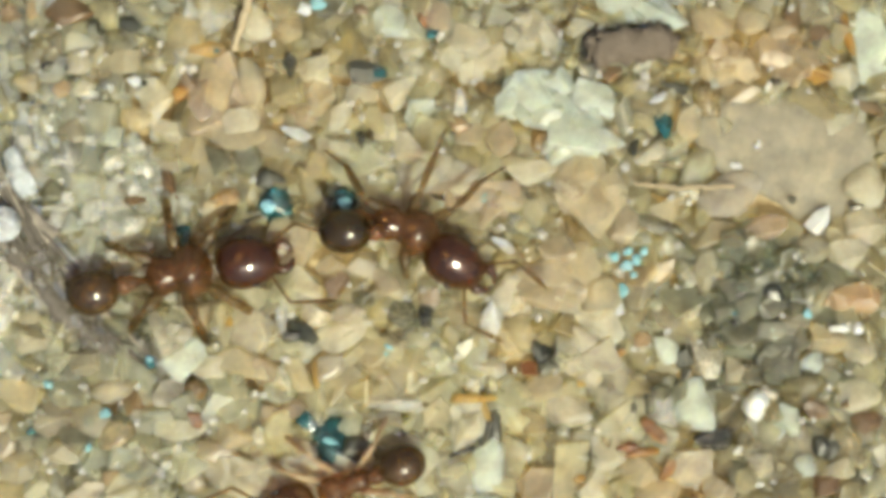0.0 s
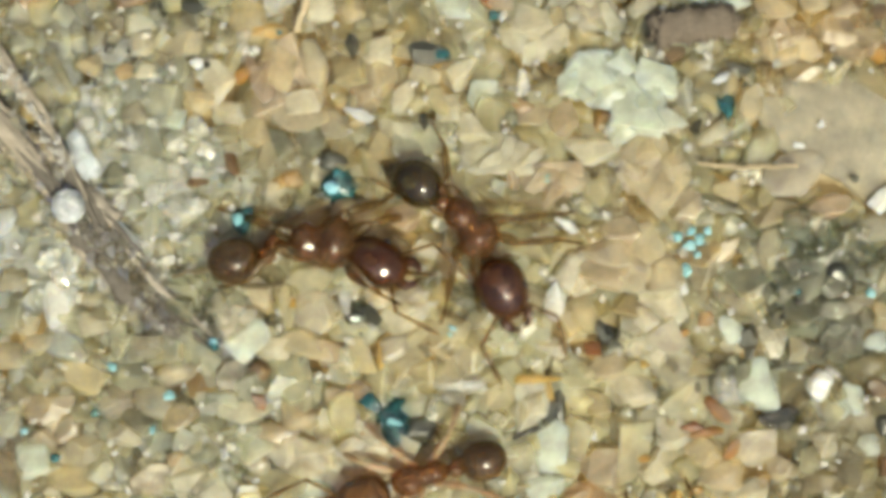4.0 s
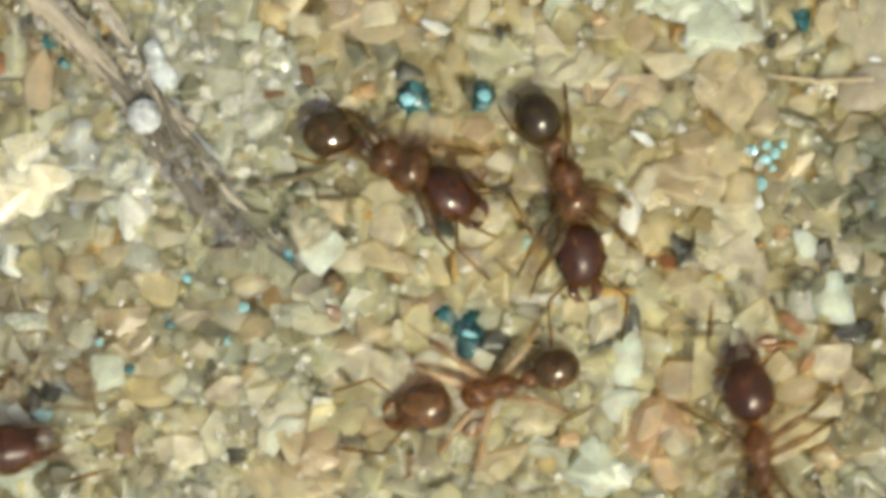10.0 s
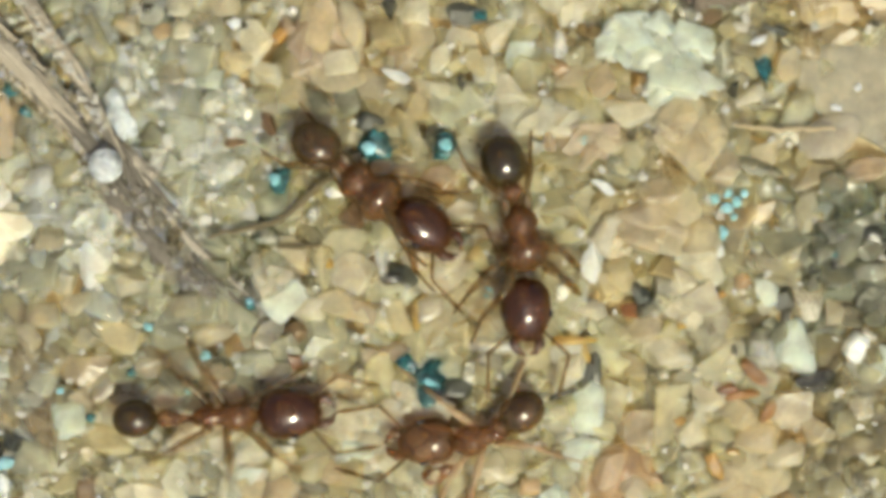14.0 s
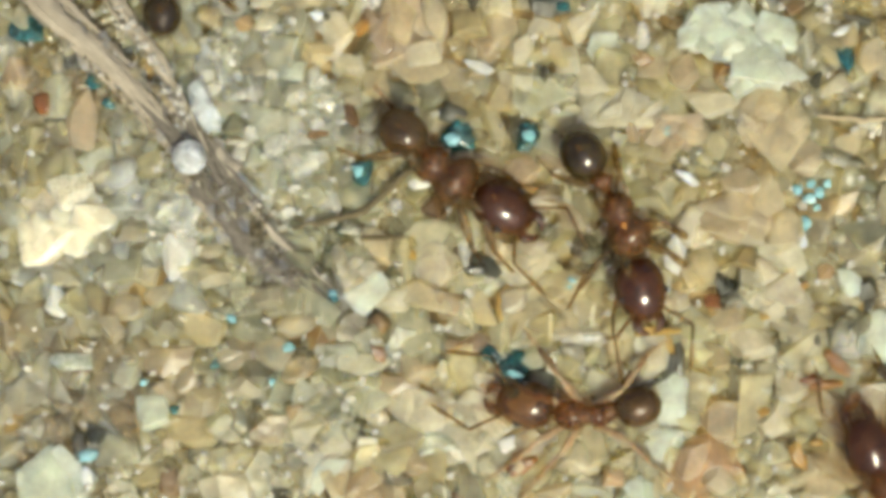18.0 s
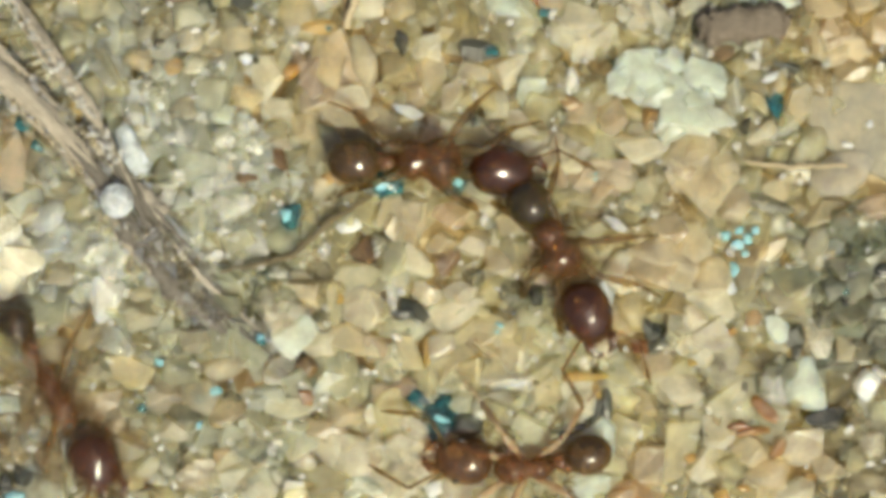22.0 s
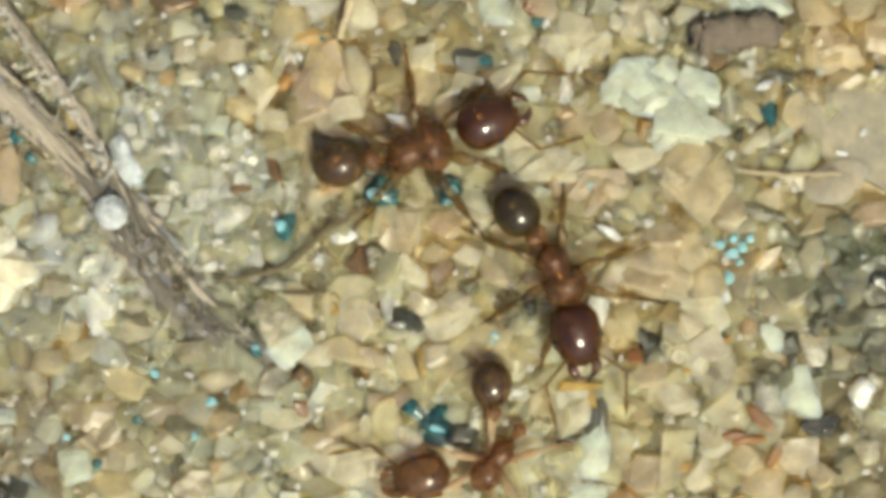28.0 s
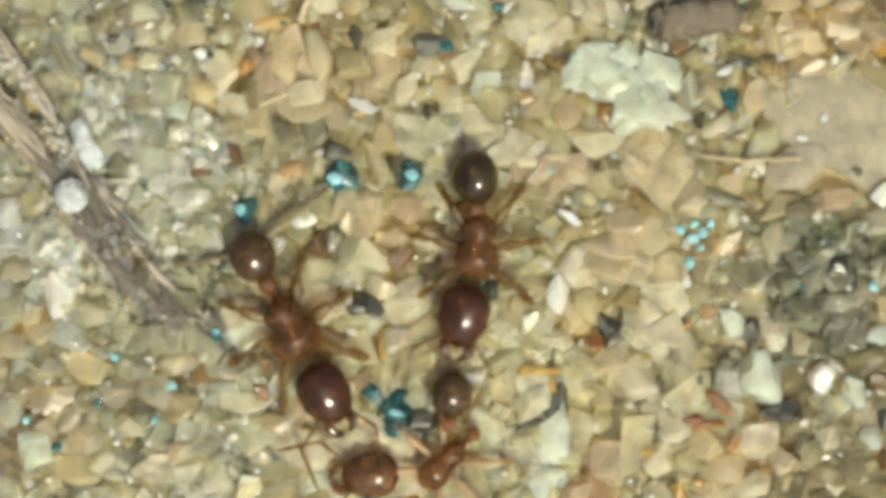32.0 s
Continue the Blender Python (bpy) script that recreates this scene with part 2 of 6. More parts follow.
def shard(rng, cuts=10, round_off=0.17):
    """A broken mineral grain: a block split by random planes, its edges worn, filling -1 to 1 along each axis."""
    bm = bmesh.new()
    bmesh.ops.create_cube(bm, size=2.2)
    for _ in range(cuts):
        n = Vector(rng.normal(size=3)).normalized()
        cut = bmesh.ops.bisect_plane(bm, geom=bm.verts[:] + bm.edges[:] + bm.faces[:], plane_co=n * rng.uniform(0.55, 0.95), plane_no=n, clear_outer=True)
        rim = [e for e in cut["geom_cut"] if isinstance(e, bmesh.types.BMEdge)]
        if len(rim) > 2:
            bmesh.ops.edgeloop_fill(bm, edges=rim)
    bmesh.ops.remove_doubles(bm, verts=bm.verts[:], dist=0.08)
    bmesh.ops.bevel(bm, geom=bm.edges[:], offset=round_off * rng.uniform(0.5, 1.5), segments=1, affect="EDGES", clamp_overlap=True)
    bmesh.ops.recalc_face_normals(bm, faces=bm.faces[:])
    bmesh.ops.triangulate(bm, faces=bm.faces[:])
    bm.verts.index_update()
    v = np.array([p.co[:] for p in bm.verts])
    f = np.array([[p.index for p in q.verts] for q in bm.faces])
    bm.free()
    low, high = v.min(0), v.max(0)
    return (v - (low + high) / 2) / ((high - low) / 2), f


def tube(points, radii, sides=10, flat=1.0, ribs=0.0, rng=None):
    """Rings along a line of points, closed at both ends: stalks, limbs and feelers."""
    p = np.array(points, float)
    k = len(p)
    way = np.gradient(p, axis=0)
    way /= np.linalg.norm(way, axis=1)[:, None] + 1e-9
    verts, faces = [], []
    for i in range(k):
        up = np.array([0, 0, 1.0]) if abs(way[i][2]) < 0.9 else np.array([1.0, 0, 0])
        a = np.cross(up, way[i])
        a /= np.linalg.norm(a)
        b = np.cross(way[i], a)
        for j in range(sides):
            w = 2 * math.pi * j / sides
            r = radii[i] * (1 + (ribs * rng.uniform(-1, 1) if rng is not None else 0))
            verts.append(p[i] + r * (a * math.cos(w) + b * math.sin(w) * flat))
    for i in range(k - 1):
        for j in range(sides):
            q = (j + 1) % sides
            faces.append((i * sides + j, i * sides + q, (i + 1) * sides + q, (i + 1) * sides + j))
    verts += [p[0], p[-1]]
    c = k * sides
    for j in range(sides):
        q = (j + 1) % sides
        faces.append((c, q, j))
        faces.append((c + 1, (k - 1) * sides + j, (k - 1) * sides + q))
    return np.array(verts), faces


def loft(sections, sides=20):
    """A rounded body along x: sections of (x, middle z, half width, half height)."""
    verts, faces = [], []
    for x, z, w, h in sections:
        for j in range(sides):
            a = 2 * math.pi * j / sides
            verts.append((x, w * math.cos(a), z + h * math.sin(a)))
    for i in range(len(sections) - 1):
        for j in range(sides):
            q = (j + 1) % sides
            faces.append((i * sides + j, (i + 1) * sides + j, (i + 1) * sides + q, i * sides + q))
    c = len(verts)
    verts += [(sections[0][0], 0, sections[0][1]), (sections[-1][0], 0, sections[-1][1])]
    last = (len(sections) - 1) * sides
    for j in range(sides):
        q = (j + 1) % sides
        faces.append((c, j, q))
        faces.append((c + 1, last + q, last + j))
    return np.array(verts), faces


def egg(length, width, height, blunt=0.0, taper=0.0, steps=14, x0=0.0):
    """Sections of an egg centred on x0; taper > 0 narrows the front, blunt squares the ends."""
    rows = []
    for i in range(steps + 1):
        u = -1 + 2 * i / steps
        u = max(-0.997, min(0.997, u))
        r = (1 - abs(u) ** (2 + blunt)) ** (1 / (2 + blunt * 0.5))
        r *= 1 - taper * (u + 1) / 2
        rows.append((x0 + u * length / 2, 0.0, max(r, 0.02) * width / 2, max(r, 0.02) * height / 2))
    return rows


def part(name, verts, faces, mat, parent, label="", at=None):
    ob = new(name, put_mesh(name, np.asarray(verts) * MM, faces, mat))
    ob.parent = parent
    if at is not None:
        ob.matrix_basis = at
    if label:
        tagged(ob, label)
    return ob


def piece(ant, kind):
    return next(c for c in ant.children if c.name.split(".")[0] == kind)


# ---- the ground ----
def lay_ground():
    steps = [-20.0, -4.0, -0.6, -0.1, -0.04]
    xs = np.concatenate([steps, np.linspace(-0.022, 0.022, 60), [-s for s in reversed(steps)]])
    k = len(xs)
    verts = []
    for y in xs:
        for x in xs:
            near = max(abs(x), abs(y)) < 0.03
            verts.append((x, y, (-0.30 + 0.16 * noise.noise((x * 330, y * 330, 0.3))) * MM if near else -0.30 * MM))
    faces = [(j * k + i, j * k + i + 1, (j + 1) * k + i + 1, (j + 1) * k + i) for j in range(k - 1) for i in range(k - 1)]
    ob = new("ground", put_mesh("ground", verts, faces, sheet_sand()))
    return tagged(ob, "dry pale sandy ground under the loose grains", "ground", kind="structure")


ground = lay_ground()

# Colours of the loose sand, and where each mixture lies (middle x, y, reach in millimetres)
MIXES = {
    "pale": ((0.49, 0.42, 0.26), (0.56, 0.49, 0.31), (0.44, 0.36, 0.21), (0.52, 0.44, 0.28), (0.39, 0.33, 0.20), (0.62, 0.58, 0.42)),
    "cream": ((0.66, 0.575, 0.365), (0.70, 0.625, 0.43), (0.60, 0.505, 0.30), (0.67, 0.57, 0.375), (0.64, 0.53, 0.335), (0.73, 0.68, 0.50)),
    "warm": ((0.48, 0.38, 0.21), (0.52, 0.43, 0.25), (0.43, 0.32, 0.16), (0.56, 0.46, 0.29), (0.46, 0.34, 0.19), (0.58, 0.52, 0.35)),
    "grey": ((0.44, 0.425, 0.32), (0.49, 0.465, 0.345), (0.55, 0.52, 0.38), (0.36, 0.355, 0.265), (0.50, 0.46, 0.325), (0.63, 0.61, 0.50)),
    "dark": ((0.18, 0.195, 0.135), (0.23, 0.24, 0.165), (0.31, 0.30, 0.21), (0.13, 0.145, 0.10), (0.38, 0.36, 0.255), (0.26, 0.265, 0.19)),
    "rose": ((0.42, 0.32, 0.22), (0.46, 0.37, 0.25), (0.36, 0.28, 0.19), (0.50, 0.42, 0.29), (0.33, 0.27, 0.18), (0.56, 0.50, 0.39)),
    "quartz": ((0.66, 0.65, 0.57), (0.60, 0.59, 0.50), (0.72, 0.71, 0.64), (0.52, 0.505, 0.42), (0.62, 0.60, 0.49), (0.45, 0.435, 0.35)),
    "brown": ((0.40, 0.33, 0.20), (0.45, 0.38, 0.24), (0.34, 0.27, 0.16), (0.50, 0.43, 0.28), (0.29, 0.24, 0.14), (0.47, 0.39, 0.25)),
}
BEDS = (("grey", -5.3, -2.2, 2.0), ("grey", -4.0, -3.0, 1.4), ("dark", 5.0, -1.1, 1.5), ("dark", -5.0, -1.5, 0.55), ("dark", -4.3, -2.2, 0.5), ("dark", -3.7, -2.8, 0.4), ("rose", -8.6, 1.6, 0.9),
        ("quartz", -6.0, 1.2, 1.8), ("warm", 4.6, 3.2, 1.3), ("cream", -2.2, -3.9, 2.4), ("cream", 0.3, -3.6, 1.8), ("cream", -7.0, -4.6, 1.6), ("cream", -4.6, -4.4, 1.8), ("cream", -0.4, -5.0, 1.6), ("warm", -2.6, 2.3, 1.3), ("brown", 5.0, -3.2, 1.5),
        ("rose", -8.6, -3.6, 1.5), ("warm", 2.0, -0.6, 1.0), ("quartz", -8.0, -0.6, 1.5), ("cream", 2.0, -4.8, 1.8), ("brown", 2.6, 1.4, 0.8))


def strew(name, label, rng, box, gap, low, high, z_low, z_high, clear_of=None, mat=None, level=2, edge=(10.0, 24.0), singles=False):
    """Loose grains on a jittered grid, joined into one mesh; each keeps its own colour."""
    shapes = [(*rock(rng, int(rng.integers(5, 12)), rng.uniform(*edge), level), True) for _ in range(10)]
    if edge[1] > 8:
        shapes += [(*shard(rng, int(rng.integers(6, 13))), False) for _ in range(56)]
    x0, x1, y0, y1 = box
    spots = [(x + rng.uniform(-0.5, 0.5) * gap, y + rng.uniform(-0.5, 0.5) * gap) for x in np.arange(x0, x1, gap) for y in np.arange(y0, y1, gap)]
    if clear_of:
        a, b, c, d = clear_of
        spots = [p for p in spots if not (a < p[0] < b and c < p[1] < d)]
    spots = np.array(spots)
    free = np.ones(len(spots), bool)
    for gx, gy, a, b, w in LAID:
        p, q = spots[:, 0] - gx, spots[:, 1] - gy
        u, v = p * math.cos(w) + q * math.sin(w), q * math.cos(w) - p * math.sin(w)
        free &= np.hypot(u / (a + 0.08 * low), v / (b + 0.08 * low)) > rng.uniform(0.72, 1.05, len(spots))
    verts, faces, tints, base, soft, single = [], [], [], 0, [], 0
    for x, y in spots[free]:
        v, f, smooth = shapes[int(rng.integers(len(shapes)))]
        size = low + (high - low) * rng.beta(1.4, 2.2)
        shape = np.array([rng.uniform(0.75, 1.3), rng.uniform(0.7, 1.05), rng.uniform(0.36, 0.62)]) * size * 0.5
        turn = np.array(Euler((*rng.uniform(-0.4, 0.4, 2), rng.uniform(0, 6.28))).to_matrix())
        w = (v * shape) @ turn.T + np.array([x, y, rng.uniform(z_low, z_high) - 0.22 * size + 0.1])
        mix, best = "pale", 0.0
        for kind, bx, by, reach in BEDS:
            pull = reach * rng.uniform(0.5, 1.5) / (math.hypot(x - bx, y - by) + 0.05)
            if pull > 1.0 and pull > best:
                mix, best = kind, pull
        c = np.array(MIXES[mix][int(rng.integers(6))])
        odd = rng.random()
        if odd < 0.006:
            c = np.array((0.50, 0.28, 0.11))
        elif odd < 0.03 and size < 0.5:
            c = np.array((0.10, 0.105, 0.075))
        elif odd < 0.11:
            c = np.array((0.64, 0.60, 0.45))
        elif odd < 0.074 and size < 0.35:
            c = np.array((0.04, 0.16, 0.17))
        tint = np.repeat(np.append(c * (0.905, 1.0, 1.035) * rng.uniform(0.88, 1.1), 1.0)[None], len(v), 0)
        if singles and single < 300 and math.hypot((x + 1.6) / 5.2, (y + 0.5) / 3.2) < 1:
            me = put_mesh("grain", (w - (x, y, 0)) * MM, f, mat or SAND, smooth)
            me.attributes.new("tint", "FLOAT_COLOR", "POINT").data.foreach_set("color", tint.ravel())
            ob = new("grain", me)
            ob.parent, ob.location, single = ground, (x * MM, y * MM, 0), single + 1
            continue
        verts.append(w), faces.append(f + base), soft.append(np.full(len(f), smooth)), tints.append(tint)
        base += len(v)
    verts, faces, tints, soft = np.concatenate(verts) * MM, np.concatenate(faces), np.concatenate(tints), np.concatenate(soft)
    me = bpy.data.meshes.new(name)
    me.vertices.add(len(verts)), me.loops.add(faces.size), me.polygons.add(len(faces))
    me.vertices.foreach_set("co", verts.ravel())
    me.loops.foreach_set("vertex_index", faces.ravel())
    me.polygons.foreach_set("loop_start", np.arange(0, faces.size, 3))
    me.polygons.foreach_set("use_smooth", soft)
    me.attributes.new("tint", "FLOAT_COLOR", "POINT").data.foreach_set("color", tints.ravel())
    me.materials.append(mat or SAND)
    me.update()
    me.validate()
    return tagged(new(name, me), label, "sand", kind="stuff")


# ---- grains that stand out, each at its place ----
WORDS = {
    "cream": "cream-coloured worn sand grain", "ivory": "large ivory-coloured worn sand grain", "white": "bright white opaque sand grain", "pale": "pale greenish-white flaky sand grain",
    "tan": "tan translucent sand grain with flat facets", "ochre": "ochre-yellow rounded sand grain", "orange": "orange iron-stained sand grain",
    "pink": "pinkish cream sand grain", "slab": "large flat grey-tan stone sunk in sand", "grey": "grey cloudy sand grain",
    "olive": "olive-yellow cloudy sand grain", "brown": "dark brown mineral grain", "rust": "rust-red splintered mineral grain", "amber": "amber-yellow translucent mineral grain", "slate": "dark grey-green cloudy mineral grain", "dark": "nearly black dark green mineral grain",
    "teal": "glossy dark teal mineral grain", "sky": "pale blue mineral grain coloured like a glint", "clear": "clear colourless quartz grain", "milky": "milky white glassy quartz grain",
}
NAMES = {k: "quartz_grain" for k in ("white", "clear", "milky")} | {k: "mineral_grain" for k in ("dark", "teal", "sky", "slate", "brown", "rust", "amber")} | {"slab": "flat_stone"}
GX, GY = 784, 441  # origin of the site's survey grid, 112 steps to the millimetre
grain_rng = np.random.default_rng(21)
LAID = []


def grain(kind, x, y, long, wide, turn=0.0, lift=0.0, tall=0.5):
    """One grain lying on the sand: survey place, length and width in survey steps, turn in degrees."""
    x, y, long, wide = (x - GX) / 112, (GY - y) / 112, long / 112, wide / 112
    big = long * wide > 0.6
    broken = kind not in ("slab", "milky", "sky") and (big or grain_rng.random() < 0.8)
    if broken:
        v, f = shard(grain_rng, int(grain_rng.integers(9, 18)), 0.14)
    else:
        v, f = rock(grain_rng, 24 if kind == "slab" else int(grain_rng.integers(8, 18)), grain_rng.uniform(10, 26), 4 if big else 3, 0.08 if big else 0.05)
    high = min(long, wide) * tall * (0.6 if kind == "pale" else 1.0)
    LAID.append((x, y, long / 2, wide / 2, radians(turn)))
    v = v * np.array([long / 2, wide / 2, high / 2]) 
    name = NAMES.get(kind, "sand_grain")
    ob = new(name, put_mesh(name, v * MM, f, STONES[kind], not broken))
    ob.matrix_basis = on(x, y, (0.19 if big else 0.235) - high * 0.36 + lift, turn)
    if big and kind != "slab":
        for k in range(4):
            a, far = k * 1.57 + grain_rng.uniform(-0.5, 0.5), grain_rng.uniform(0.35, 0.6)
            v, f = shard(grain_rng, int(grain_rng.integers(8, 14)), 0.14)
            v = v * np.array([long, wide, high * 0.6]) * grain_rng.uniform(0.17, 0.29, 3)
            chip = new("flake", put_mesh("flake", v * MM, f, STONES[kind], False))
            chip.parent = ob
            chip.matrix_basis = on(math.cos(a) * far * long / 2, math.sin(a) * far * wide / 2, high * (0.2 if kind == "pale" else 0.34), grain_rng.uniform(0, 360), grain_rng.uniform(-14, 14))
    return tagged(ob, WORDS[kind], name.replace("_", " "), "loose coloured sand grains")


grain("clear", 385, 25, 65, 80)
grain("cream", 455, 40, 60, 72)
grain("ochre", 510, 55, 55, 45)
grain("white", 540, 18, 26, 26)
grain("sky", 565, 8, 30, 24)
grain("brown", 640, 20, 26, 20)
grain("pink", 410, 172, 165, 158, 10)
grain("tan", 432, 238, 120, 62, -5)
grain("olive", 330, 70, 72, 100)
grain("dark", 515, 115, 24, 48, 25)
grain("dark", 650, 128, 72, 46, 10)
grain("teal", 672, 128, 24, 22)
grain("grey", 640, 166, 62, 40)
grain("cream", 735, 90, 56, 52)
grain("cream", 702, 168, 72, 66)
grain("pale", 742, 203, 56, 52)
grain("cream", 690, 225, 60, 50)
grain("white", 525, 238, 62, 24, -8)
grain("dark", 640, 250, 14, 32)
grain("clear", 690, 280, 38, 20, 15)
grain("white", 240, 147, 28, 24)
grain("dark", 260, 150, 20, 22)
grain("orange", 112, 160, 34, 32)
grain("cream", 150, 155, 44, 36)
grain("cream", 142, 112, 52, 44)
grain("clear", 66, 195, 22, 26)
grain("white", 88, 226, 18, 20)
grain("tan", 225, 112, 54, 44)
grain("cream", 282, 182, 62, 88)
grain("clear", 322, 98, 32, 26)
grain("clear", 325, 126, 40, 44)
grain("brown", 337, 152, 46, 30, -35)
grain("slate", 388, 286, 54, 58)
grain("slate", 440, 284, 52, 56)
grain("dark", 484, 322, 56, 38, -20)
grain("teal", 488, 360, 66, 70, 0, .05)
# Orange glints between the dark grains, put in as one orange grain.
grain("orange", 405, 350, 46, 34)
grain("slate", 604, 352, 56, 46)
grain("teal", 612, 362, 44, 48, 0, .06)
grain("teal", 317, 425, 44, 50)
grain("milky", 44, 308, 44, 96, 22, .42)
grain("slate", 97, 338, 46, 44)
grain("slate", 72, 392, 50, 60)
grain("brown", 125, 20, 92, 56)
grain("dark", 176, 50, 32, 30)
grain("dark", 236, 45, 52, 30)
grain("clear", 110, 286, 30, 20)
grain("clear", 205, 345, 52, 56)
grain("clear", 232, 402, 58, 46)
grain("clear", 165, 375, 40, 42)
grain("grey", 480, 255, 70, 50)
grain("tan", 560, 170, 70, 90, 15)
grain("cream", 590, 260, 60, 46)
grain("olive", 560, 290, 70, 60)
grain("cream", 840, 100, 142, 92, 4)
grain("cream", 937, 60, 102, 82)
grain("cream", 1025, 50, 52, 40)
grain("pale", 942, 165, 118, 84, 8, .06)
grain("pale", 1016, 226, 110, 120, -15, .06)
grain("pale", 905, 180, 60, 70)
grain("pale", 1130, 18, 190, 62, -16)
grain("tan", 885, 245, 60, 70)
grain("brown", 1080, 132, 40, 34)
grain("pale", 985, 148, 62, 50, 20, .04)
grain("pale", 1046, 190, 60, 46, -10, .02)
grain("pale", 985, 262, 50, 40, 30, .02)
grain("pale", 925, 205, 40, 44, 0, .02)
grain("slab", 1400, 285, 375, 265, -4, -.08, .15)
grain("ochre", 1285, 112, 122, 96)
grain("ochre", 1362, 90, 84, 72)
grain("ochre", 1258, 40, 84, 62)
grain("tan", 1425, 112, 66, 56)
grain("brown", 1450, 60, 42, 28)
grain("pale", 1548, 72, 84, 150, 10)
grain("cream", 1490, 138, 62, 52)
grain("tan", 1330, 40, 60, 50)
grain("olive", 1310, 165, 70, 40)
grain("teal", 1172, 226, 32, 50)
grain("cream", 1150, 275, 62, 34, 32)
grain("tan", 1214, 222, 48, 76)
grain("tan", 1048, 345, 142, 165, 8)
grain("tan", 1100, 400, 60, 70)
grain("dark", 985, 332, 20, 18)
grain("pink", 862, 360, 116, 84)
grain("cream", 930, 300, 112, 58, -8)
grain("tan", 900, 355, 70, 46)
grain("orange", 816, 226, 50, 30, -20)
grain("tan", 832, 238, 56, 44)
grain("clear", 815, 182, 24, 50)
grain("white", 890, 433, 50, 20, -32, .14)
grain("white", 1450, 388, 34, 56, -40)
grain("cream", 1526, 330, 72, 84)
grain("cream", 1530, 402, 84, 70)
grain("slate", 1168, 402, 84, 34, -10)
grain("cream", 770, 310, 140, 80, -8)
grain("pink", 795, 352, 26, 40)
grain("cream", 830, 310, 60, 36)
grain("cream", 450, 585, 76, 80, 0, .06)
grain("clear", 498, 560, 24, 60)
grain("dark", 538, 588, 56, 46)
grain("cream", 612, 588, 112, 66, 18)
grain("pale", 322, 628, 84, 84, -30)
grain("grey", 272, 568, 44, 40)
grain("sky", 680, 622, 22, 18)
grain("olive", 660, 630, 140, 84)
grain("olive", 642, 682, 156, 52)
grain("pink", 515, 725, 66, 40)
grain("pink", 480, 732, 32, 34)
grain("teal", 580, 760, 72, 56, -25)
grain("dark", 628, 794, 62, 58, -20)
grain("teal", 585, 800, 52, 44)
grain("grey", 553, 745, 44, 36)
grain("cream", 548, 832, 160, 110, 10)
grain("cream", 322, 760, 96, 42)
grain("tan", 420, 768, 68, 56)
grain("cream", 430, 842, 150, 84)
grain("clear", 288, 836, 18, 22)
grain("grey", 690, 746, 44, 36)
grain("cream", 702, 708, 150, 24, 2)
grain("amber", 862, 726, 24, 56, 10)
grain("cream", 828, 742, 84, 92, -20)
grain("dark", 878, 745, 20, 74, 10)
grain("tan", 350, 555, 60, 70)
grain("cream", 590, 650, 60, 50)
grain("white", 868, 566, 40, 70, -20, .06)
grain("cream", 1040, 636, 112, 120)
grain("cream", 1060, 580, 90, 70)
grain("tan", 990, 490, 160, 140, 15)
grain("tan", 1060, 530, 80, 90)
grain("dark", 962, 634, 40, 52)
# A patch of blue glints, painted as small pale blue grains.
grain("sky", 1085, 455, 20, 18)
grain("sky", 1106, 470, 26, 20)
grain("sky", 1126, 460, 20, 22)
grain("sky", 1138, 444, 14, 16)
grain("sky", 1110, 445, 18, 16)
grain("sky", 1120, 486, 16, 14)
grain("clear", 1094, 482, 18, 20)
grain("white", 1095, 546, 20, 30)
grain("sky", 1102, 514, 18, 30)
grain("orange", 1136, 600, 32, 30)
grain("cream", 1133, 616, 20, 16)
grain("cream", 1220, 560, 46, 54)
grain("slate", 1335, 530, 112, 84, 20)
grain("dark", 1300, 525, 44, 36)
grain("dark", 1370, 520, 50, 40)
grain("slate", 1284, 548, 56, 64)
grain("slate", 1306, 592, 66, 52)
grain("slate", 1368, 636, 88, 88)
grain("orange", 1500, 526, 112, 56, -6)
grain("sky", 1426, 555, 18, 18)
grain("white", 1482, 580, 42, 14)
grain("white", 1516, 580, 20, 22)
grain("dark", 1210, 630, 40, 44)
grain("clear", 1178, 728, 62, 84)
grain("pale", 1222, 718, 72, 102, 12)
grain("white", 1334, 716, 50, 60, 0, .08)
grain("dark", 1262, 776, 76, 42)
grain("rust", 1158, 764, 70, 26, -40)
grain("cream", 1215, 826, 86, 72)
grain("cream", 1345, 822, 46, 46)
grain("grey", 1088, 690, 62, 128, 15)
grain("cream", 1515, 700, 86, 62)
grain("brown", 1530, 752, 72, 48)
grain("pale", 862, 822, 62, 104, -10)
grain("white", 925, 800, 32, 26)
grain("dark", 1450, 790, 34, 40)
grain("grey", 1180, 560, 50, 60)
grain("cream", 1520, 620, 60, 50)
grain("grey", 1245, 480, 40, 90, -20)
grain("ivory", -206, 497, 168, 164, 8, .05)
grain("white", -2, 568, 66, 86, 10)
grain("white", -223, 650, 42, 62, 20)
grain("teal", -153, 258, 32, 36)
grain("teal", -128, 300, 24, 22)
grain("teal", -273, 168, 62, 44)
grain("dark", -188, 220, 48, 42)
grain("pink", -172, 325, 62, 112, -12)
grain("grey", -233, 376, 38, 34)
grain("brown", 242, 355, 40, 18)
grain("white", 422, 440, 42, 30, 35)
grain("cream", 312, 606, 92, 92, 15)
grain("tan", -22, 756, 92, 62)
grain("pale", -193, 756, 82, 32)
grain("pale", -53, 845, 62, 72)
grain("sky", -168, 920, 44, 24)
grain("white", -166, 956, 20, 38, 15)
grain("brown", -23, 968, 36, 58, 5)
grain("pale", -224, 985, 130, 172, 6)
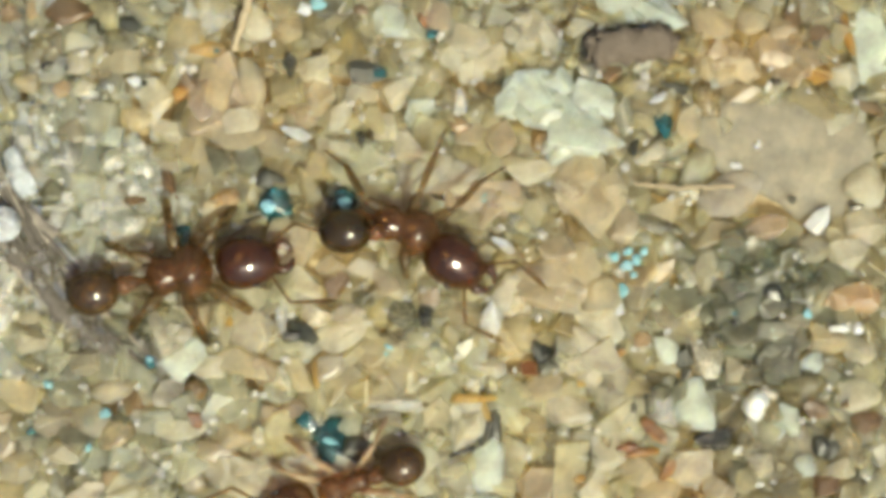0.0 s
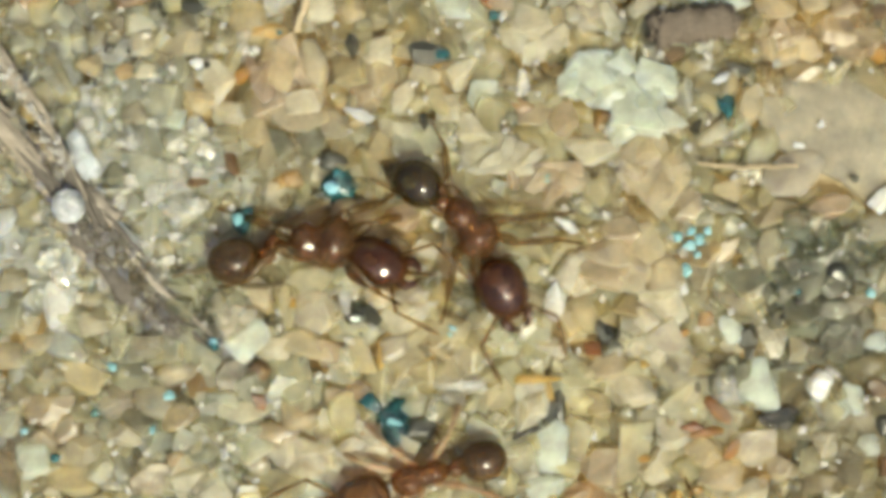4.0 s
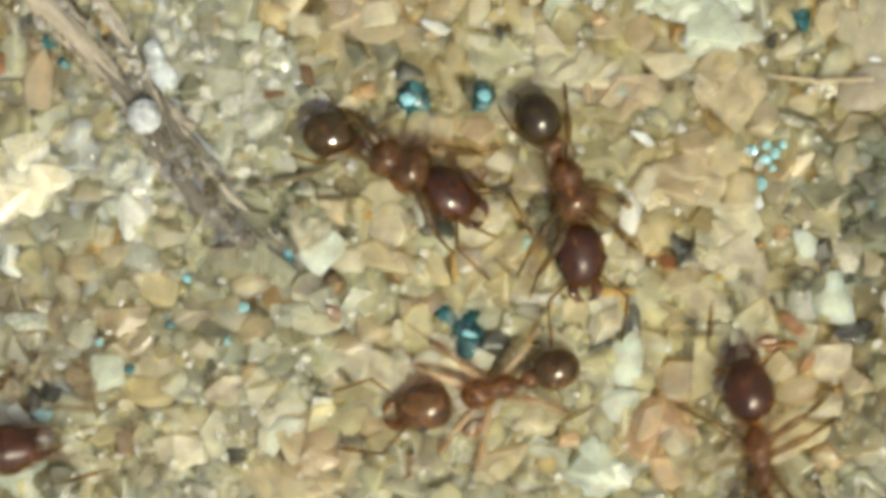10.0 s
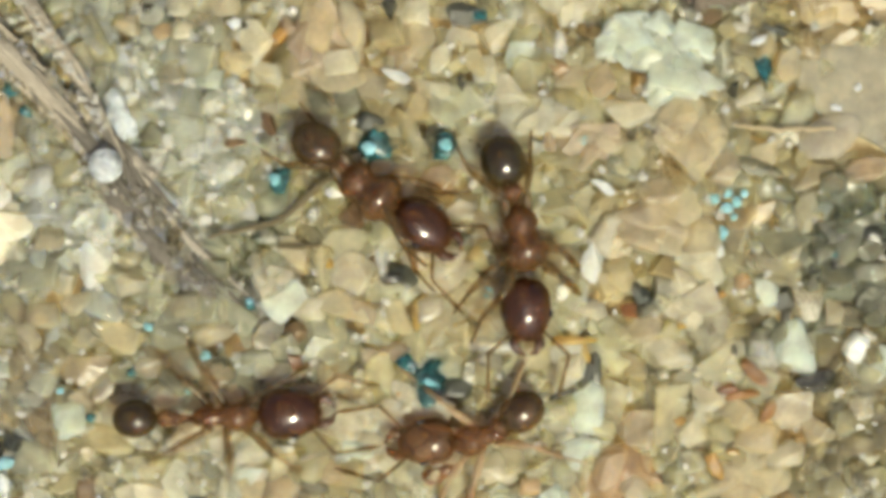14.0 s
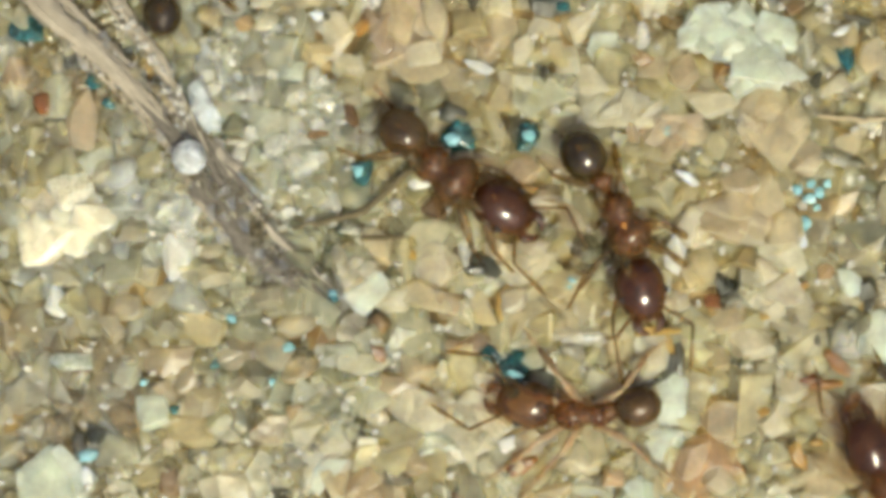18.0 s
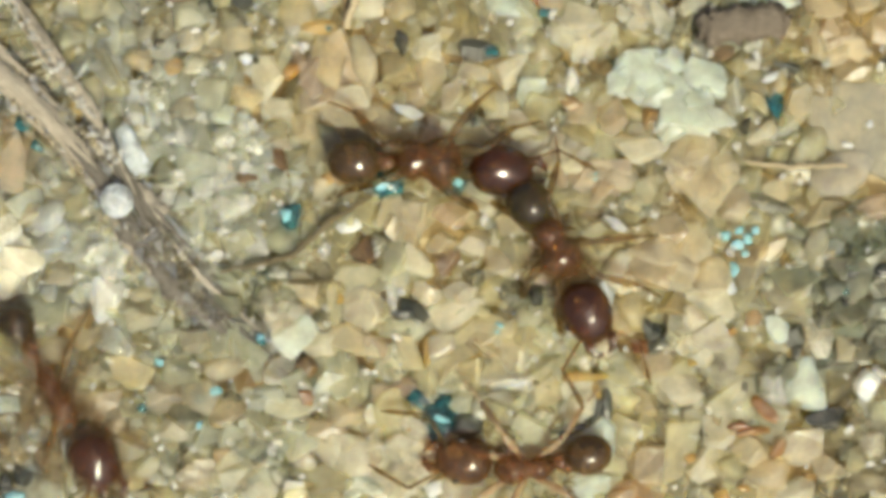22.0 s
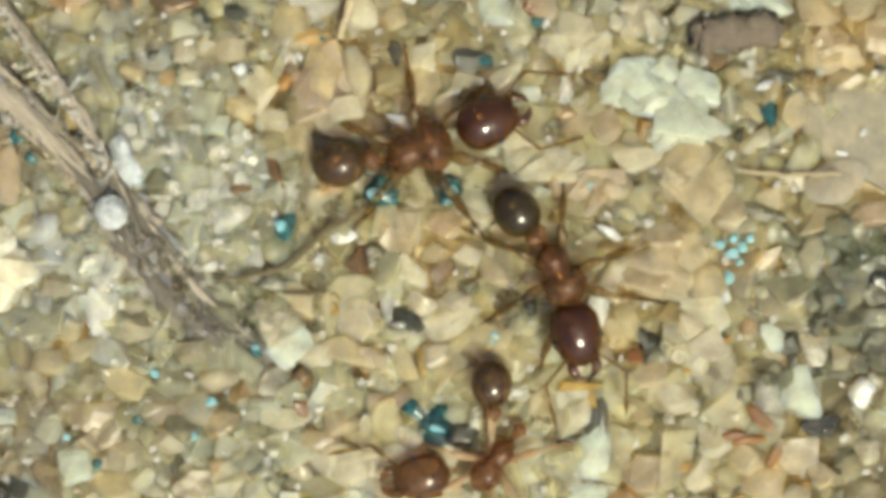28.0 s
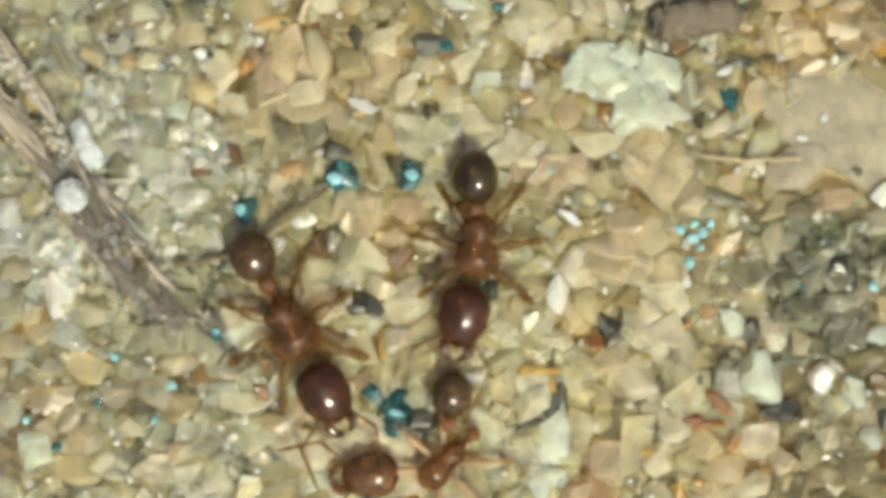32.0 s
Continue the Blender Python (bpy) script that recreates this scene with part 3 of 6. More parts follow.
grain("cream", 82, 982, 102, 62, 12)
grain("cream", 247, 935, 62, 146, -42)
grain("dark", 177, 986, 38, 16, 10)
grain("ochre", 327, 985, 158, 96)
grain("orange", 917, 945, 160, 118, 10)
grain("orange", 940, 1030, 80, 70)
grain("tan", 1137, 958, 172, 128)
grain("orange", 1218, 996, 60, 54)
grain("clear", 707, 716, 78, 24, 3)
grain("white", 575, 902, 40, 34)
grain("pale", 809, 1022, 130, 110)
grain("tan", 269, 1045, 200, 90)
grain("pale", 850, 905, 70, 60)
grain("cream", 1050, 860, 80, 70)
grain("tan", 960, 860, 90, 80)
grain("cream", 1210, 905, 70, 52)
grain("pale", 450, 900, 70, 50)
grain("olive", 640, 1000, 120, 80)
grain("grey", -100, 660, 70, 50)
grain("pink", -290, 250, 60, 70)
grain("olive", 40, 700, 90, 60)
grain("grey", 150, 640, 80, 50)
grain("grey", 170, 740, 90, 70)
grain("olive", 20, 880, 90, 60)
grain("tan", 160, 880, 80, 60)
grain("teal", 1296, 550, 18, 16)
grain("teal", 267, 642, 20, 22)
grain("sky", -66, 792, 14, 12)
grain("sky", 189, 730, 24, 18)
grain("sky", 89, 680, 18, 16)
grain("teal", 282, 525, 22, 18)
grain("sky", 854, 350, 20, 16)
grain("clear", 20, 660, 22, 16)
grain("clear", -170, 560, 20, 24)
grain("teal", 60, 760, 20, 16)
grain("clear", 300, 470, 24, 18)
grain("clear", 380, 480, 22, 26)
grain("clear", 160, 250, 26, 20)
grain("clear", 120, 420, 34, 26)
grain("clear", 260, 300, 30, 34)
# Cyan glints of the teal grains, painted as pale pieces on top of them.
grain("sky", 314, 420, 20, 24, 20, .22)
grain("sky", 478, 366, 28, 24, 10, .26)
grain("sky", 612, 360, 24, 22, 0, .24)
grain("sky", 588, 778, 30, 12, -20, .24)
grain("teal", 545, 742, 40, 26, -30, .1)
grain("orange", 20, 20, 30, 26)
grain("tan", 50, 150, 50, 40)
grain("pale", 200, 242, 50, 40)
grain("tan", 242, 212, 62, 50)
grain("cream", 302, 240, 60, 58)
grain("olive", 345, 272, 50, 60)
grain("grey", 300, 292, 42, 30)
grain("grey", 130, 232, 50, 46)
grain("cream", 556, 128, 56, 60)
grain("cream", 604, 205, 40, 60)
grain("olive", 662, 212, 40, 54)
grain("cream", 722, 262, 70, 56)
grain("pink", 762, 30, 72, 52)
grain("tan", 1082, 252, 50, 62)
grain("cream", 1120, 160, 52, 32)
grain("white", 1165, 175, 40, 16, 25)
grain("ochre", 1400, 130, 70, 52)
grain("ochre", 1385, 55, 52, 44)
grain("tan", 1180, 370, 62, 52)
grain("olive", 1262, 412, 80, 56)
grain("pink", 1352, 404, 84, 52)
grain("cream", 1500, 452, 84, 60)
grain("brown", 1292, 425, 56, 26)
grain("grey", 1440, 440, 60, 52)
grain("cream", 900, 520, 70, 80)
grain("olive", 910, 602, 72, 72)
grain("cream", 868, 650, 60, 40)
grain("tan", 962, 684, 80, 50)
grain("cream", 1002, 726, 92, 60)
grain("cream", 1082, 800, 72, 60)
grain("tan", 1132, 836, 80, 60)
grain("olive", 942, 752, 50, 62)
grain("grey", 1130, 520, 60, 60)
grain("tan", 1170, 480, 50, 52)
grain("pale", 1180, 620, 50, 50)
grain("cream", 1252, 640, 60, 62)
grain("tan", 1312, 652, 60, 50)
grain("pale", 1390, 742, 50, 62)
grain("pale", 1432, 642, 44, 40)
grain("tan", 1462, 600, 72, 60)
grain("grey", 1400, 580, 62, 56)
grain("brown", 1440, 722, 44, 36)
grain("pale", 1420, 822, 40, 42)
grain("cream", 1482, 832, 62, 50)
grain("tan", 1270, 862, 72, 60)
grain("ochre", 1160, 876, 80, 56)
grain("grey", 60, 602, 62, 52)
grain("grey", 205, 690, 80, 42, 20)
grain("grey", 302, 690, 60, 72)
grain("grey", 100, 742, 72, 62)
grain("olive", 210, 770, 70, 56)
grain("cream", 372, 652, 62, 52)
grain("tan", 432, 642, 92, 62)
grain("tan", 484, 662, 72, 62)
grain("olive", 532, 662, 52, 62)
grain("cream", 342, 846, 52, 52)
grain("tan", 382, 802, 80, 50)
grain("grey", 40, 822, 80, 70)
grain("cream", 829, 761, 92, 52, 62, .08)
grain("amber", 838, 702, 84, 20, 6, .08)
grain("pale", 968, 208, 78, 62, 20, .04)
grain("pale", 1052, 176, 84, 60, -20, .04)
grain("pale", 992, 262, 66, 50, 40, .03)
grain("pale", 1074, 250, 58, 48, 10, .03)
grain("slab", 1290, 345, 120, 80, 10, -.02, .2)
grain("amber", 372, 88, 74, 30, -12)
grain("amber", 322, 165, 44, 26, 40)
grain("brown", 302, 330, 26, 60, 20)
grain("dark", 88, 120, 20, 16)
grain("dark", 128, 122, 20, 18)
grain("slate", 172, 52, 36, 34)
grain("teal", 384, 90, 18, 14)
grain("teal", 766, 62, 22, 18)
grain("rust", 755, 30, 36, 44)
grain("dark", 604, 300, 16, 14)
grain("amber", 596, 196, 20, 18)
grain("dark", 1192, 156, 46, 18, -18)
grain("rust", 1052, 262, 24, 16)
grain("amber", 1496, 60, 26, 92, 12)
grain("brown", 1400, 38, 36, 44)
grain("amber", 1440, 130, 60, 46, -10)
grain("dark", 1118, 262, 24, 30)
grain("olive", 1140, 218, 34, 42)
grain("white", 1338, 258, 14, 16)
grain("white", 1300, 294, 20, 12)
grain("pale", 1262, 150, 16, 16)
grain("dark", 1512, 368, 26, 12)
grain("dark", 1398, 355, 16, 14)
grain("brown", 1535, 190, 60, 26, -30)
grain("slate", 1530, 170, 50, 30)
grain("dark", 1372, 148, 30, 16)
grain("teal", 162, 742, 24, 20)
grain("sky", 160, 792, 12, 16)
grain("sky", 268, 640, 16, 22)
grain("slate", 265, 576, 32, 30)
grain("rust", 350, 744, 22, 40, 20)
grain("brown", 350, 690, 40, 40, 30)
grain("orange", 200, 848, 32, 36)
grain("amber", 530, 800, 18, 14)
grain("amber", 386, 356, 60, 24, 25)
grain("slate", 300, 520, 60, 44, -20)
grain("slate", 1162, 704, 56, 58)
grain("slate", 1182, 672, 30, 26)
grain("dark", 1212, 662, 20, 30)
grain("dark", 1466, 792, 34, 44)
grain("slate", 1200, 700, 30, 66)
grain("slate", 1404, 538, 50, 60)
grain("slate", 1390, 508, 30, 30)
grain("slate", 1245, 555, 40, 40)
grain("slate", 1282, 512, 36, 40)
grain("pale", 1365, 585, 34, 36)
grain("rust", 1110, 790, 44, 22, -10)
grain("rust", 1130, 800, 70, 18, 10)
grain("amber", 1095, 625, 24, 14, 30)
grain("amber", 1028, 678, 22, 14)
grain("amber", 1025, 846, 26, 18)
grain("dark", 952, 618, 22, 40, 30)
grain("slate", 968, 648, 44, 26, 20)
grain("rust", 935, 650, 34, 26)
grain("dark", 860, 768, 26, 50, -30)
grain("dark", 820, 798, 56, 14, 15)
grain("clear", 1356, 695, 34, 30)
grain("pale", 1370, 760, 34, 38)
grain("brown", 1505, 705, 40, 30)
grain("slate", 1480, 770, 36, 30)
grain("slate", 1300, 832, 30, 40)
grain("brown", 1462, 860, 50, 36)
grain("orange", 60, 20, 22, 34)
grain("brown", 25, 30, 36, 24)
grain("clear", 340, 25, 30, 40)
grain("pale", 690, 40, 66, 60)
grain("olive", 590, 95, 50, 40)
grain("tan", 540, 200, 60, 70)
grain("dark", 1120, 720, 12, 20)
grain("slate", 690, 740, 36, 30)
grain("white", 720, 716, 30, 10)
grain("pink", 760, 528, 40, 44)
grain("slate", 720, 560, 70, 52, -20)
grain("dark", 752, 560, 24, 40)
grain("cream", 620, 560, 70, 52, 35)
grain("dark", 520, 596, 46, 24, 10)
grain("sky", 690, 616, 20, 18)
grain("amber", 560, 660, 14, 60, 6)
grain("amber", 402, 560, 24, 34)
grain("clear", 352, 560, 22, 24)
grain("clear", 384, 584, 18, 14)
grain("grey", -60, 610, 50, 40)
grain("grey", -120, 700, 46, 52)
grain("dark", -150, 880, 36, 44)
grain("grey", 10, 790, 50, 60)
grain("dark", -178, 905, 22, 60)
grain("grey", -30, 700, 40, 36)
grain("rust", 600, 940, 60, 30, 20)
grain("grey", 110, 800, 60, 44)
grain("teal", -12, 840, 18, 16)
grain("amber", 1120, 900, 26, 14)
grain("rust", 1180, 830, 40, 26, 30)
grain("dark", 180, 1000, 34, 16, 10)
grain("amber", 860, 830, 20, 16)
grain("pale", 246, 950, 50, 90, -42)
grain("brown", 480, 1010, 60, 50)
grain("slate", 380, 960, 56, 50)
grain("orange", 760, 960, 40, 36)
grain("cream", 700, 930, 80, 60)
grain("amber", 1090, 930, 30, 60, 30)
grain("grey", -260, 560, 60, 50)
grain("grey", -200, 600, 50, 44)
grain("grey", -90, 520, 60, 50)
grain("grey", -40, 640, 56, 44)
grain("grey", 60, 560, 50, 30)
grain("grey", -140, 420, 50, 50)
grain("rust", -245, 300, 30, 40)
grain("grey", 448, 150, 50, 96, 12, .1)
grain("ochre", 384, 150, 64, 92, -14, .08)
grain("cream", 430, 212, 66, 46, 8, .08)
grain("pink", 900, 930, 70, 56, 30, .1)
grain("cream", 948, 968, 60, 50, -20, .08)
grain("slate", -140, 1040, 100, 84)
grain("slate", -120, 884, 52, 22, -35)
grain("slate", -45, 802, 34, 24)
grain("slate", 134, 778, 58, 48)
grain("slate", 150, 700, 44, 30, 30)
grain("slate", 215, 745, 40, 34)
grain("tan", 515, 422, 104, 96, 40, .04)
grain("brown", 446, 488, 54, 70, 10)
grain("slate", 478, 470, 40, 44)
grain("cream", 545, 500, 60, 44, -20)
grain("olive", 585, 470, 56, 40, 25)
grain("brown", 600, 505, 48, 36, 30)
grain("grey", 640, 470, 60, 50)
grain("tan", 690, 500, 66, 50, -15)
grain("cream", 560, 555, 60, 50, 12)
grain("pink", 600, 420, 70, 54)
grain("slate", 640, 530, 44, 40)
grain("tan", 720, 430, 74, 60, 20)
grain("cream", 660, 400, 62, 50)
grain("orange", -56, 28, 84, 50, 5)
grain("cream", 500, 905, 120, 76, 8)
grain("ochre", 400, 940, 90, 70)
grain("ivory", 330, 905, 64, 44, 30)
grain("cream", 610, 905, 90, 66, -12)
grain("slate", 1352, 584, 72, 58, 15)
grain("slate", 1412, 602, 50, 60)
grain("slate", 1326, 662, 52, 40, -20)
grain("slate", 1256, 602, 44, 40)
grain("slate", 1420, 668, 44, 38, 30)
grain("dark", 1302, 570, 22, 18)


# ---- the loose sand round them ----
VIEW = (-10.6, 8.2, -6.6, 5.4)
rng = np.random.default_rng(7)
strew("coarse_sand", "loose pale beige coarse sand grains", rng, VIEW, 0.29, 0.5, 0.95, 0.02, 0.13, singles=True)
strew("medium_sand", "loose beige, cream and grey sand grains", rng, VIEW, 0.24, 0.3, 0.6, -0.02, 0.09)
strew("fine_sand", "fine pale sand between the coarser grains", rng, VIEW, 0.45, 0.14, 0.28, 0.04, 0.14, None, None, 1)
strew("quartz_chips", "tiny glittering clear quartz chips on the sand", rng, VIEW, 0.5, 0.07, 0.18, 0.14, 0.22, None, GLITTER, 2, (4.0, 6.0))
strew("crystal_sand", "sugary sparkling white quartz grains beside the twig", rng, (-7.2, -4.4, -0.8, 2.2), 0.36, 0.14, 0.36, 0.1, 0.18, None, GLITTER, 1, (8.0, 16.0))
strew("outer_sand", "loose pale beige sand spread further out", rng, (-17, 15, -13, 12), 0.36, 0.3, 0.6, -0.2, 0.0, VIEW, None, 1)


# ---- twig, bark chip and straws ----
def stick(name, points, radii, mat, label, category, sides=14, flat=0.7, ribs=0.12, seed=3):
    """A stalk through survey points (x, y, height in millimetres), with a ragged skin."""
    r = np.random.default_rng(seed)
    pts = np.array([((x - GX) / 112, (GY - y) / 112, z) for x, y, z in points])
    fine, rad = [], []
    for i in range(len(pts) - 1):
        for u in np.linspace(0, 1, 9)[: 9 if i == len(pts) - 2 else 8]:
            fine.append(pts[i] * (1 - u) + pts[i + 1] * u + np.array([*r.normal(0, 0.012, 2), 0]))
            rad.append((radii[i] * (1 - u) + radii[i + 1] * u) / 112 * r.uniform(0.9, 1.1))
    v, f = tube(fine, rad, sides, flat, ribs, r)
    return tagged(new(name, put_mesh(name, v * MM, f, mat)), label, category)


def twig_bundle():
    """A frayed twig: a dark core with paler fibres along it."""
    r = np.random.default_rng(12)
    thing = tagged(new("twig"), "grey-brown frayed weathered twig lying on the sand", "twig")
    lines = (((-330, 15), (-233, 125), (-100, 255), (0, 362), (70, 450), (150, 545), (250, 640), (372, 762)),
             ((-190, 10), (-105, 135), (-40, 225), (20, 330), (70, 430), (130, 500), (190, 580), (270, 660)))
    for k in range(96):
        core = k < 6
        line = lines[0] if core or k % 5 < 3 else lines[1]
        first, last = ((0, 5) if k < 3 else (3, 8)) if core else sorted(r.choice(9, 2, replace=False))
        if not core:
            last = min(8, max(min(last, first + 3), first + 2))
            first = min(first, last - 2)
        side = r.uniform(-1, 1)
        pts, rad = [], []
        for i in range(first, last):
            x, y = line[i]
            width = (24, 24, 20, 26, 40, 42, 32, 14)[i] if line is lines[0] else (11, 12, 12, 14, 16, 14, 10, 6)[i]
            lift = (0.42, 0.44, 0.42, 0.36, 0.26, 0.15, 0.06, 0.0)[i]
            drift = 0 if core else r.normal(0, 0.12)
            pts.append((x + width * (side + drift) * 0.72, y - width * (side + drift) * 0.72, lift + (0.0 if core else 0.18 - 0.16 * side * side)))
            rad.append(width * 0.52 if core else r.uniform(3.0, 8.5) * (0.12 if i in (first, last - 1) else 1))
        mat = (TWIG if k < 3 else TWIG_CORE) if core else (TWIG_PALE, TWIG, TWIG_PALE, TWIG_PALE)[k % 4] if first < 2 and last < 6 else (TWIG_CORE, TWIG, TWIG_CORE, TWIG_CORE)[k % 4]
        ob = stick("core" if core else "fibre", pts, rad, mat, "", "", 14 if core else 8, 0.6, 0.4, 40 + k)
        ob.parent = thing


twig_bundle()
stick("straw", ((458, -60, 0.5), (440, 20, 0.45), (416, 92, 0.3)), (8, 8, 6), STRAW, "pale dry straw lying on grains", "straw", 8, 0.8, 0.05, 4)
stick("straw", ((1118, 328, 0.34), (1200, 334, 0.36), (1296, 330, 0.34)), (3, 5, 3), STRAW, "thin pale straw on flat stone", "straw", 8, 0.8, 0.05, 6)
stick("stem", ((196, 522, 0.34), (262, 508, 0.36), (324, 492, 0.36), (394, 429, 0.38), (464, 386, 0.32)), (3, 5, 6, 5, 3), STEM,
      "thin dark olive dry stem on the sand", "stem", 8, 0.8, 0.08, 14)
stick("stem", ((318, 540, 0.32), (352, 538, 0.34), (392, 534, 0.32)), (3, 5, 3), STEM, "short dark olive dry stem on the sand", "stem", 8, 0.8, 0.08, 15)
stick("bark_chip", ((1038, 92, 0.28), (1060, 88, 0.34), (1120, 82, 0.36), (1172, 76, 0.34), (1188, 74, 0.28)), (20, 31, 30, 30, 18), CHIP,
      "rounded chip of grey-brown bark", "bark chip", 18, 0.55, 0.2, 9)


def crumbs():
    """Sand dust and crumbs of bark caught along the twig."""
    r = np.random.default_rng(31)
    line = ((-330, 15), (-233, 125), (-100, 255), (0, 362), (70, 450), (150, 545), (250, 640), (340, 730))
    spread = (22, 20, 20, 26, 40, 44, 40, 34)
    lift = (0.56, 0.58, 0.55, 0.5, 0.42, 0.28, 0.16, 0.1)
    verts, faces, tints, base = [], [], [], 0
    for k in range(900):
        u = 7 * r.random() ** 0.7
        i = min(6, int(u))
        w = u - i
        side = r.normal(0, 0.7)
        x = line[i][0] * (1 - w) + line[i + 1][0] * w + side * spread[i] * 0.72
        y = line[i][1] * (1 - w) + line[i + 1][1] * w - side * spread[i] * 0.72
        z = lift[i] * (1 - w) + lift[i + 1] * w - 0.1 * abs(side) - 0.03
        v, f = rock(r, 9, 8.0, 1)
        size = r.uniform(0.04, 0.15)
        c = ((0.50, 0.48, 0.38), (0.26, 0.25, 0.19), (0.13, 0.13, 0.10), (0.40, 0.37, 0.28), (0.70, 0.70, 0.66))[int(r.integers(5))]
        verts.append(v * np.array([size * r.uniform(0.7, 1.8), size, size * 0.6]) @ np.array(Euler((0, 0, r.uniform(0, 6))).to_matrix()) + np.array([(x - GX) / 112, (GY - y) / 112, z]))
        faces += [tuple(q + base) for q in f]
        tints.append(np.repeat(np.array([[*c, 1.0]]), len(v), 0))
        base += len(v)
    me = put_mesh("twig_crumbs", np.concatenate(verts) * MM, faces, SAND, False)
    me.attributes.new("tint", "FLOAT_COLOR", "POINT").data.foreach_set("color", np.concatenate(tints).ravel())
    return tagged(new("twig_crumbs", me), "grey bark crumbs and sand caught on twig", "crumbs", kind="stuff")


def twig_glints():
    """White quartz chips added to stand for sparkle on the upper strand of the twig."""
    r = np.random.default_rng(77)
    line = ((-190, 10), (-105, 135), (-40, 225), (20, 330))
    verts, faces, base = [], [], 0
    for k in range(70):
        u = 3 * r.random()
        i = min(2, int(u))
        w = u - i
        x, y = (line[i][q] * (1 - w) + line[i + 1][q] * w + r.normal(0, 7) for q in (0, 1))
        v, f = rock(r, 8, 6.0, 1)
        verts.append(v * r.uniform(0.02, 0.075, 3) + np.array([(x - GX) / 112, (GY - y) / 112, r.uniform(0.6, 0.72)]))
        faces += [tuple(q + base) for q in f]
        base += len(v)
    return tagged(new("quartz_dust", put_mesh("quartz_dust", np.concatenate(verts) * MM, faces, GLITTER)), "white quartz chips added as sparkle on the twig", "dust", kind="stuff")


crumbs()
twig_glints()
bead = new("glass_bead", put_mesh("glass_bead", BALLS[4][0] * np.array([0.27, 0.28, 0.22]) * MM, BALLS[4][1], BEAD))
bead.matrix_basis = on((20 - GX) / 112, (GY - 397) / 112, 0.66, 15)
tagged(bead, "round whitish glassy grain resting on the twig", "sand grain")



# ---- ants ----
def build_leg(parent, x, side, spread, reach, limb, thick=1.0):
    """Hip and thigh as the leg, with shin and foot under it; side is 1 or -1."""
    a = radians(spread)
    c, s = math.cos(a), math.sin(a) * side
    knee = np.array([c * 0.72 * reach, s * 0.72 * reach, 0.16])
    foot = np.array([c * 1.28 * reach, s * 1.28 * reach, -0.40])
    tip = np.array([c * 1.78 * reach, s * 1.78 * reach, -0.47])
    base = on(x, 0.15 * side, -0.12, 0)
    leg = part("leg", *tube([(0, 0, 0), knee * 0.18 + [0, 0, -0.02], knee * 0.3, knee * 0.6, knee * 0.9, knee], [q * thick for q in (0.07, 0.07, 0.05, 0.075, 0.05, 0.032)], 9), limb, parent, at=base)
    part("shin", *tube([knee, knee * 0.7 + foot * 0.3, knee * 0.3 + foot * 0.7, foot], [q * thick for q in (0.03, 0.045, 0.048, 0.03)], 8), limb, leg)
    part("foot", *tube([foot, foot * 0.6 + tip * 0.4, tip, tip + [0.05 * c, 0.05 * s, 0.03]], [q * thick for q in (0.024, 0.02, 0.017, 0.006)], 7), limb, leg)
    return leg


def build_feeler(head, side, open_way):
    a = radians(open_way)
    root = np.array([0.28, 0.17 * side, 0.12])
    elbow = root + 0.62 * np.array([math.cos(a), math.sin(a) * side, 0.25])
    b = radians(open_way - 55)
    tip = elbow + 0.72 * np.array([math.cos(b), math.sin(b) * side, -0.45])
    feeler = part("antenna", *tube([root, root * 0.5 + elbow * 0.5, elbow], [0.024, 0.03, 0.034], 8), LIMB, head)
    part("antenna_tip", *tube([elbow, elbow * 0.6 + tip * 0.4, elbow * 0.25 + tip * 0.75, tip], [0.024, 0.03, 0.044, 0.012], 8), LIMB, feeler)


